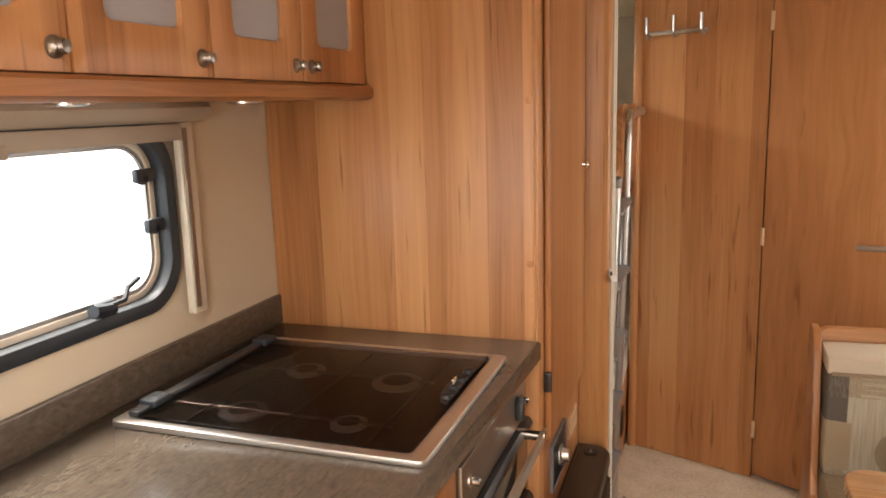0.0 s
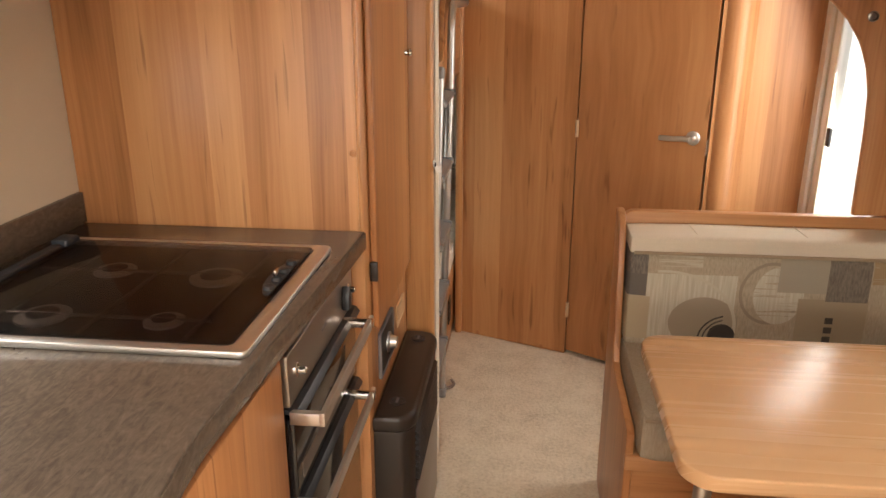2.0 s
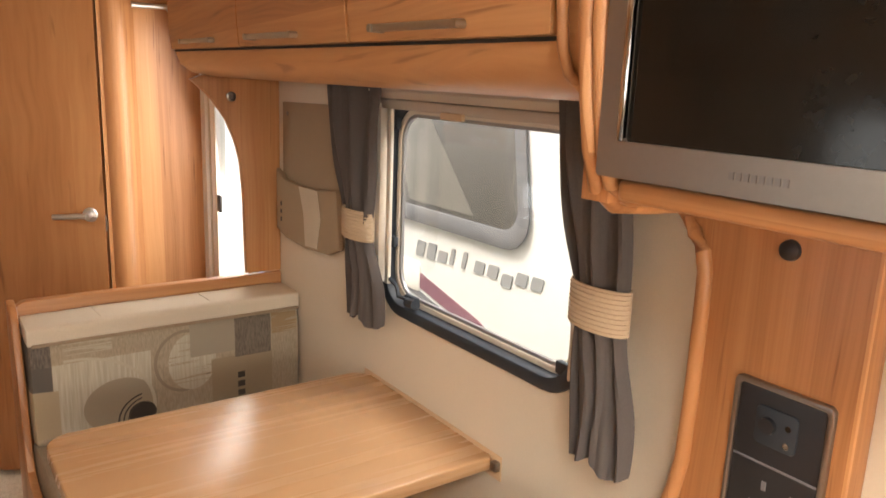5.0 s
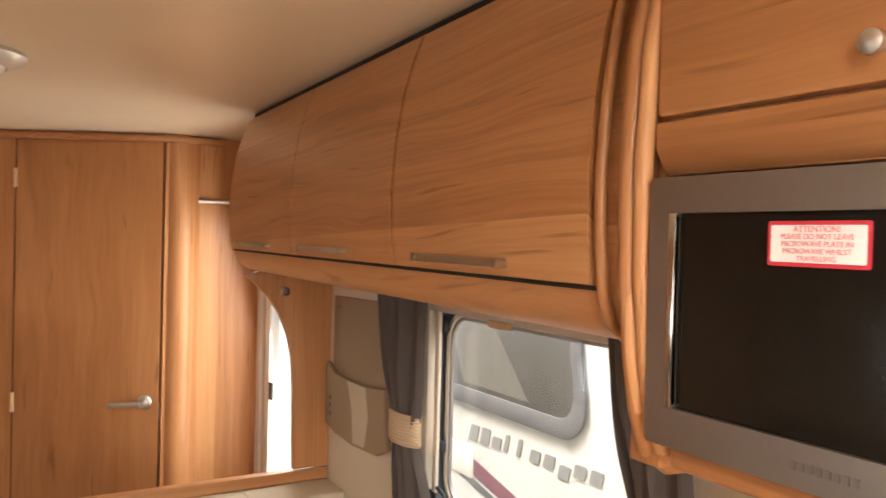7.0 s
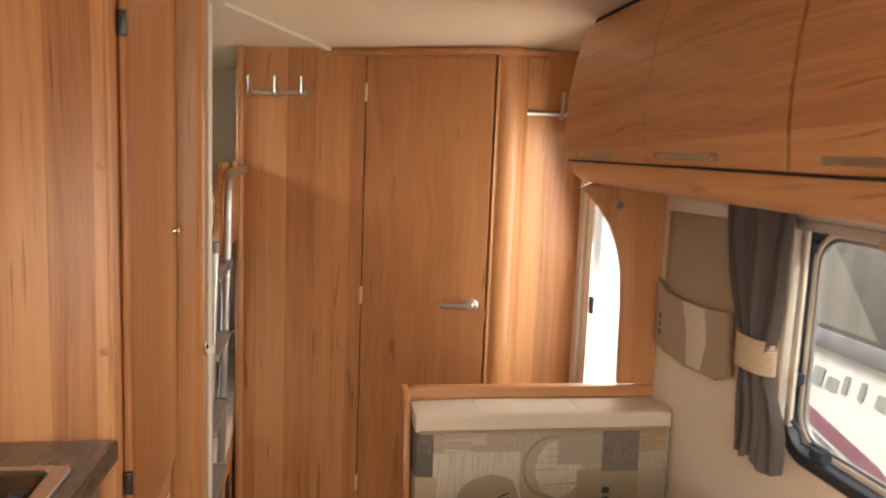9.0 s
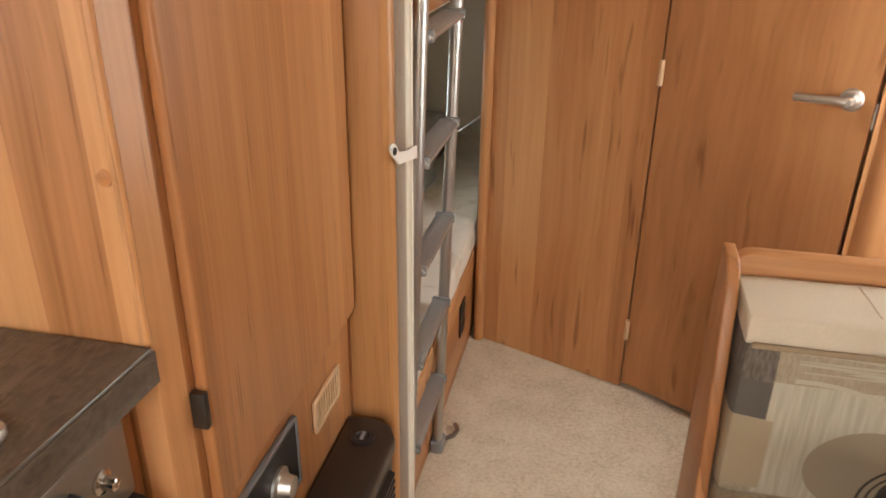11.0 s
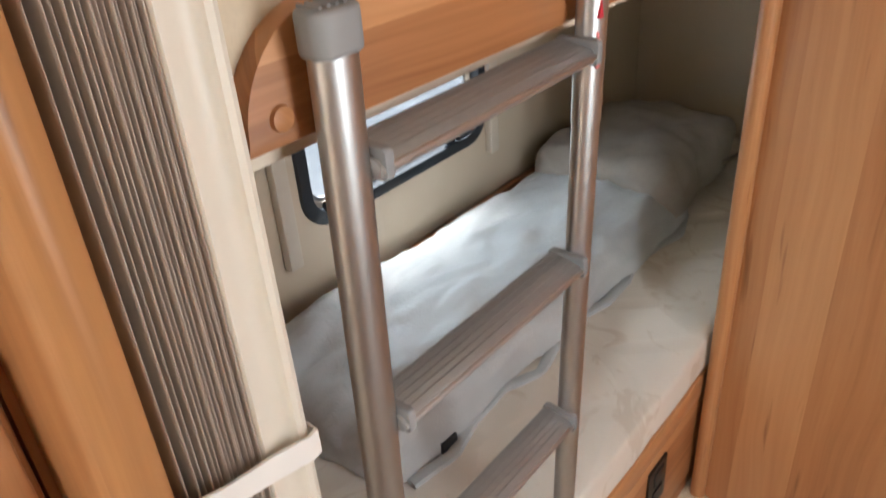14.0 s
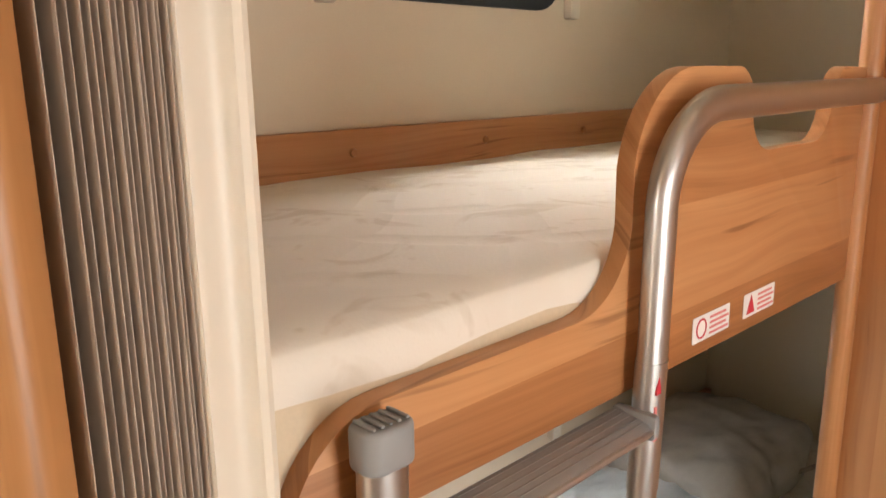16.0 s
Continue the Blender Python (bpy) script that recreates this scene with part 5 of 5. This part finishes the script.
part("dark_joint", loft([(-0.0005, 1.486), (0.0, 1.4905)], 0.54, 2.03, 0.004, 4, 0.0035), dark_gap, lk)
part("dark_joint", loft([(0.0505, 1.849), (0.054, TOP - 0.001)], 0.53, 2.036, 0.006, 4, 0.003), dark_gap, lk)
for jy, jw in ((0.995, 0.0049), (1.490, 0.0029)):
    part("dark_joint", loft(door_rows, jy - jw, jy + jw, 0.003, 1, 0.002), dark_gap, lk)
trim_line = [(front_x(0.55) + dx - 0.011, 0.528, z) for dx, z in PROFILE[2:]]
part("end_bead", tube(trim_line, 0.006, 10), wood_v, lk, "light bead at the end of the locker")
part("end_panel", loft([(dx + 0.03, z) for dx, z in PROFILE[2:]], 0.505, 0.519), wood_v, lk)

# ---- microwave cabinet ----
TX = 0.876
tw = thing("microwave_cabinet", (1.05, 0.2, 1.32), "walnut overhead cabinet with beaded edges round the microwave", "cabinet")
tb_ = box(TX + 0.01, RW - 0.002, -0.36, 0.498, 1.594, TOP - 0.002)
box(TX + 0.30, RW - 0.002, -0.36, 0.498, 1.335, 1.594, bm=tb_)
box(TX + 0.01, TX + 0.30, 0.464, 0.498, 1.335, 1.594, bm=tb_)
box(TX + 0.01, TX + 0.30, -0.36, -0.02, 1.335, 1.594, bm=tb_)
part("body", tb_, wood_v, tw, smooth=False)
part("front_rail", prism([(TX + 0.012, 1.593), (TX + 0.004, 1.599), (TX - 0.004, 1.614), (TX - 0.006, 1.637), (TX + 0.012, 1.637)], "y", -0.35, 0.464, 0.002), wood_y, tw)
dr = part("door", prism(rrect(-0.30, 0.462, 1.642, 1.850, 0.006), "x", TX - 0.006, TX + 0.010, 0.003), wood_y, tw)
part("knob", lathe([(0.006, 0.0), (0.005, 0.005), (0.0085, 0.009), (0.0085, 0.014), (0.003, 0.017)], facing((TX - 0.006, 0.270, 1.666), (-1, 0, 0)), 20), steel, dr, "round satin metal knob")
for off, rad in ((0.0, 0.0095), (0.017, 0.0085)):
    bead = [(TX + 0.035, 0.477 - off, TOP - 0.004), (TX + 0.012, 0.483 - off, 1.80), (TX - 0.003, 0.489 - off, 1.71), (TX - 0.008, 0.491 - off, 1.60), (TX - 0.007, 0.490 - off, 1.50), (TX - 0.005, 0.483 - off, 1.43), (TX + 0.001, 0.481 - off, 1.385), (TX + 0.014, 0.481 - off, 1.348 + off * 0.3), (TX + 0.042, 0.483 - off, 1.329 + off * 0.5), (TX + 0.10, 0.489 - off, 1.323 + off * 0.6), (TX + 0.19, 0.495 - off, 1.318 + off * 0.6), (1.170, 0.501 - off, 1.312 + off * 0.6)]
    part("edge_bead", tube(bead, rad, 12), wood_v, tw, "light rounded edge bead")
part("shelf", prism(rrect(TX + 0.004, RW - 0.004, -0.35, 0.452, 0.012), "z", 1.340, 1.360, 0.005, 3), wood_y, tw, "light wood shelf under the microwave")

mw = thing("microwave", (1.02, 0.22, 1.36), "brushed steel built-in microwave with a black glass door", "microwave")
MX = 0.867
MY0, MY1, MZ0, MZ1 = 0.0, 0.460, 1.364, 1.589
part("casing", box(MX + 0.014, MX + 0.29, MY0, MY1 - 0.004, 1.3605, MZ1 - 0.002, 0.003), black_plastic, mw)
fr = part("front_frame", ring(rrect(MY0, MY1, MZ0, MZ1, 0.004), rrect(MY0 + 0.03, 0.431, 1.397, 1.559, 0.003), "x", MX - 0.004, MX + 0.014), mw_steel, mw, "brushed steel door frame", False)
part("door_glass", box(MX + 0.001, MX + 0.004, MY0 + 0.025, 0.436, 1.392, 1.564), mw_glass, mw, "black glass")
part("bright_strip", box(MX - 0.0055, MX + 0.001, 0.431, 0.438, 1.397, 1.559, 0.001), chrome, mw, "bright vertical strip")
for k in range(8):
    part("logo_bar", box(MX - 0.0050, MX - 0.0038, 0.316 - k * 0.0065, 0.3205 - k * 0.0065, 1.3775, 1.3835), dark_steel, fr)


def words(name, body, size, m, mat, parent):
    """Flat lettering in the built-in font, as a mesh part."""
    cu = bpy.data.curves.new(name, "FONT")
    cu.body, cu.size, cu.align_x, cu.align_y, cu.extrude = body, size, "CENTER", "CENTER", 0.0002
    tmp = new(name, cu)
    bpy.context.view_layer.update()
    me = bpy.data.meshes.new_from_object(tmp.evaluated_get(bpy.context.evaluated_depsgraph_get()))
    bpy.data.objects.remove(tmp)
    b = bmesh.new()
    b.from_mesh(me)
    bpy.data.meshes.remove(me)
    bmesh.ops.transform(b, matrix=m, verts=b.verts[:])
    return part(name, b, mat, parent, smooth=False)


sy0, sy1, sz0, sz1 = 0.270, 0.3465, 1.5195, 1.5520
sti = thing("warning_sticker", (MX, 0.30, 1.523), "white warning sticker with red border on the microwave door", "sticker")
part("border", prism(rrect(sy0, sy1, sz0, sz1, 0.002), "x", MX - 0.0004, MX + 0.0006), label_red, sti)
part("paper", prism(rrect(sy0 + 0.0028, sy1 - 0.0028, sz0 + 0.003, sz1 - 0.003, 0.001), "x", MX - 0.0009, MX - 0.0004), label_white, sti)
for i, (line, size) in enumerate((("ATTENTION!", 0.0060), ("PLEASE DO NOT LEAVE", 0.0052), ("MICROWAVE PLATE IN", 0.0052), ("MICROWAVE WHILST", 0.0052), ("TRAVELLING", 0.0052))):
    words("printed_line", line, size, pose(MX - 0.0013, (sy0 + sy1) / 2, 1.5460 - i * 0.0052, 90, 0, -90), pink_print, sti)

# wood panel with the control box on the wall below
PX = 1.172
s_line = [(0.332, 1.335), (0.332, 0.55), (0.68, 0.55), (0.655, 0.66), (0.610, 0.76), (0.576, 0.833), (0.556, 0.90), (0.547, 0.95), (0.544, 1.06), (0.544, 1.17), (0.545, 1.215), (0.551, 1.241), (0.566, 1.262), (0.585, 1.285), (0.56, 1.335)]
cpnl = thing("wall_panel", (1.19, 0.5, 0.55), "walnut wall panel with a curved beaded edge under the microwave", "wall panel")
part("board", prism(s_line, "x", PX, RW - 0.001, 0.003), wood_v, cpnl)
part("edge_bead", tube([(PX - 0.002, y, z) for y, z in s_line[2:]], 0.011, 10), wood_v, cpnl, "light beaded edge")
part("round_stud", lathe([(0.013, 0.0), (0.012, 0.006), (0.005, 0.010)], facing((PX, 0.436, 1.266), (-1, 0, 0)), 18), black_plastic, cpnl, "black round stud")
cbx = thing("control_box", (PX, 0.414, 0.90), "black control panel with buttons and a socket", "control panel")
part("plate", prism(rrect(0.359, 0.472, 0.905, 1.095, 0.006), "x", PX - 0.008, PX - 0.0005, 0.003), black_plastic, cbx)
part("rim", ring(rrect(0.352, 0.479, 0.898, 1.102, 0.009), rrect(0.360, 0.471, 0.906, 1.094, 0.005), "x", PX - 0.011, PX - 0.0005, 0.003), dark_steel, cbx, "grey rim")
ins = part("control_insert", prism(rrect(0.390, 0.445, 1.025, 1.075, 0.008), "x", PX - 0.012, PX - 0.008, 0.002), rubber, cbx, "dark control insert")
part("rotary", lathe([(0.011, 0.0), (0.010, 0.005), (0.004, 0.006)], facing((PX - 0.012, 0.427, 1.052), (-1, 0, 0)), 16), black_plastic, ins)
for z in (1.036, 1.058):
    part("button", lathe([(0.004, 0.0), (0.004, 0.002)], facing((PX - 0.012, 0.401, z), (-1, 0, 0)), 10), chrome, ins)
part("divider", box(PX - 0.0088, PX - 0.0079, 0.361, 0.470, 0.998, 1.001), grey_print, cbx)
for y, z, w, h in ((0.424, 0.972, 0.006, 0.012), (0.435, 0.945, 0.012, 0.006), (0.407, 0.945, 0.012, 0.006), (0.382, 0.972, 0.016, 0.005)):
    part("socket_slot", box(PX - 0.0088, PX - 0.0079, y - w / 2, y + w / 2, z - h / 2, z + h / 2), grey_print, cbx)

# ---- curtains and wall pocket ----


def curtain(y_top, y_tie, y_low, z_top, z_tie, z_low, x, label):
    """A gathered curtain: half widths and centres at top, tie and hem."""
    c = thing("curtain", (x, y_tie[0], z_low), label, "curtain", "curtains at the dinette window")
    b = bmesh.new()
    nu, nv = 44, 40
    grid = []
    for j in range(nv + 1):
        z = z_top + (z_low - z_top) * j / nv
        if z >= z_tie:
            f = (z_top - z) / (z_top - z_tie)
            a, e = y_top, y_tie
            f = f ** 1.4
        else:
            f = min(1.0, (z_tie - z) / (z_tie - z_low) * 1.5)
            f = f * f * (3 - 2 * f)
            a, e = y_tie, y_low
        cy, hw = a[0] + (e[0] - a[0]) * f, a[1] + (e[1] - a[1]) * f
        row = []
        for i in range(nu + 1):
            u = i / nu * 2 - 1
            fold = 0.012 * math.sin(u * 9.5 + 0.6) + 0.006 * math.sin(u * 17 + z * 6) + 0.004 * noise.noise((u * 3, z * 8, x))
            squash = 0.55 + 0.45 * min(1.0, hw / 0.09)
            hem = 0.010 * math.sin(u * 5 + 1) * (1 if j == nv else 0)
            row.append(b.verts.new((x + fold * squash + 0.012 * u * u, cy + u * hw + 0.004 * math.sin(z * 23 + u * 4), z + hem)))
        grid.append(row)
    for j in range(nv):
        for i in range(nu):
            b.faces.new((grid[j][i], grid[j][i + 1], grid[j + 1][i + 1], grid[j + 1][i]))
    bmesh.ops.recalc_face_normals(b, faces=b.faces[:])
    bmesh.ops.solidify(b, geom=b.faces[:], thickness=0.003)
    part("cloth", b, grey_cloth, c)
    t = ring([(x + 0.004 + 0.026 * math.cos(a), y_tie[0] + (y_tie[1] + 0.008) * math.sin(a)) for a in [i * math.pi / 12 for i in range(24)]], [(x + 0.004 + 0.022 * math.cos(a), y_tie[0] + (y_tie[1] + 0.004) * math.sin(a)) for a in [i * math.pi / 12 for i in range(24)]], "z", z_tie - 0.034, z_tie + 0.034, 0.001)
    tie = part("tie_back", t, tie_cloth, c, "ribbed beige tie-back")
    for k in range(9):
        zz = z_tie - 0.029 + k * 0.0072
        part("tie_rib", tube([(x + 0.004 - 0.0265 * math.cos(a), y_tie[0] + (y_tie[1] + 0.0085) * math.sin(a), zz) for a in [i * math.pi / 10 - math.pi / 2 for i in range(11)]], 0.0016, 5), tie_cloth, tie)
    return c


curtain((1.490, 0.128), (1.455, 0.054), (1.425, 0.078), 1.440, 1.118, 0.897, 1.160, "dark grey-brown curtain gathered by a ribbed beige tie-back")
curtain((0.745, 0.080), (0.705, 0.048), (0.688, 0.058), 1.440, 1.128, 0.878, 1.150, "dark grey-brown curtain gathered by a ribbed beige tie-back")

pk = thing("wall_pocket", (RW, 1.79, 0.98), "brown and beige fabric storage pocket hung on the wall", "wall pocket")
part("back_cloth", prism([(1.975, 1.365), (1.620, 1.372), (1.610, 1.08), (1.975, 1.16)], "x", RW - 0.006, RW - 0.001, 0.001), pocket_cloth, pk)
part("pouch", prism([(1.985, 1.180), (1.93, 1.155), (1.86, 1.150), (1.75, 1.150), (1.62, 1.165), (1.600, 1.02), (1.66, 0.995), (1.80, 0.985), (1.925, 0.992), (1.985, 1.010)], "x", RW - 0.024, RW - 0.007, 0.005), pocket_cloth, pk)
part("pale_insert", prism([(1.83, 1.150), (1.72, 1.152), (1.70, 1.08), (1.72, 1.0), (1.79, 0.995), (1.80, 1.08)], "x", RW - 0.0265, RW - 0.024, 0.001), pocket_light, pk, "pale leaf-shaped patch")
for k in range(3):
    part("dark_motif", box(RW - 0.0252, RW - 0.024, 1.945, 1.953, 1.035 + k * 0.022, 1.047 + k * 0.022), brown_plastic, pk)
for y in (1.94, 1.66):
    part("stud", lathe([(0.006, 0.0), (0.005, 0.003)], facing((RW - 0.006, y, 1.335), (-1, 0, 0)), 10), dark_steel, pk)

# ---- coat hooks and lamp ----


def hooks(at, along, out, length, stems, label, upright):
    h = thing("coat_hook_rail", at, label, "coat hooks")
    a, o = Vector((*along, 0)), Vector((*out, 0))
    p = Vector(at)
    c = p + o * 0.012
    part("bar", tube([tuple(c - a * length / 2), tuple(c + a * length / 2)], 0.0085, 10), steel, h)
    for s in stems:
        q = c + a * s
        hk = tube([tuple(q - o * 0.011), tuple(q + o * 0.012 + Vector((0, 0, -0.014))), tuple(q + o * 0.030 + Vector((0, 0, 0.0))), tuple(q + o * 0.034 + Vector((0, 0, upright)))], 0.0095, 10, 0.75)
        part("hook", hk, aluminium, h, "upright grey hook")
    return h


d2 = (d_pan.x, d_pan.y)
n2 = (d_pan.y, -d_pan.x)
s0 = A0 + d_pan * 0.155
hooks((s0.x, s0.y, 1.690), d2, n2, 0.23, (-0.105, 0.0, 0.105), "grey metal coat hook rail with three hooks on the partition", 0.058)
hooks((1.085, 2.675, 1.640), (1, 0), (0, -1), 0.20, (0.02,), "grey metal coat hook rail with one raised hook", 0.075)

lp = thing("ceiling_lamp", (0.318, 1.660, TOP), "round ceiling lamp with a satin rim and frosted diffuser", "ceiling lamp")
part("rim", lathe([(0.112, -0.001), (0.114, -0.008), (0.103, -0.018), (0.080, -0.028), (0.075, -0.026)], Matrix.Translation((0.318, 1.660, TOP)), 40), lamp_rim, lp, "satin metal rim")
part("lamp_diffuser", lathe([(0.078, -0.024), (0.072, -0.034), (0.052, -0.042), (0.02, -0.045)], Matrix.Translation((0.318, 1.660, TOP)), 40), diffuser, lp, "frosted diffuser")
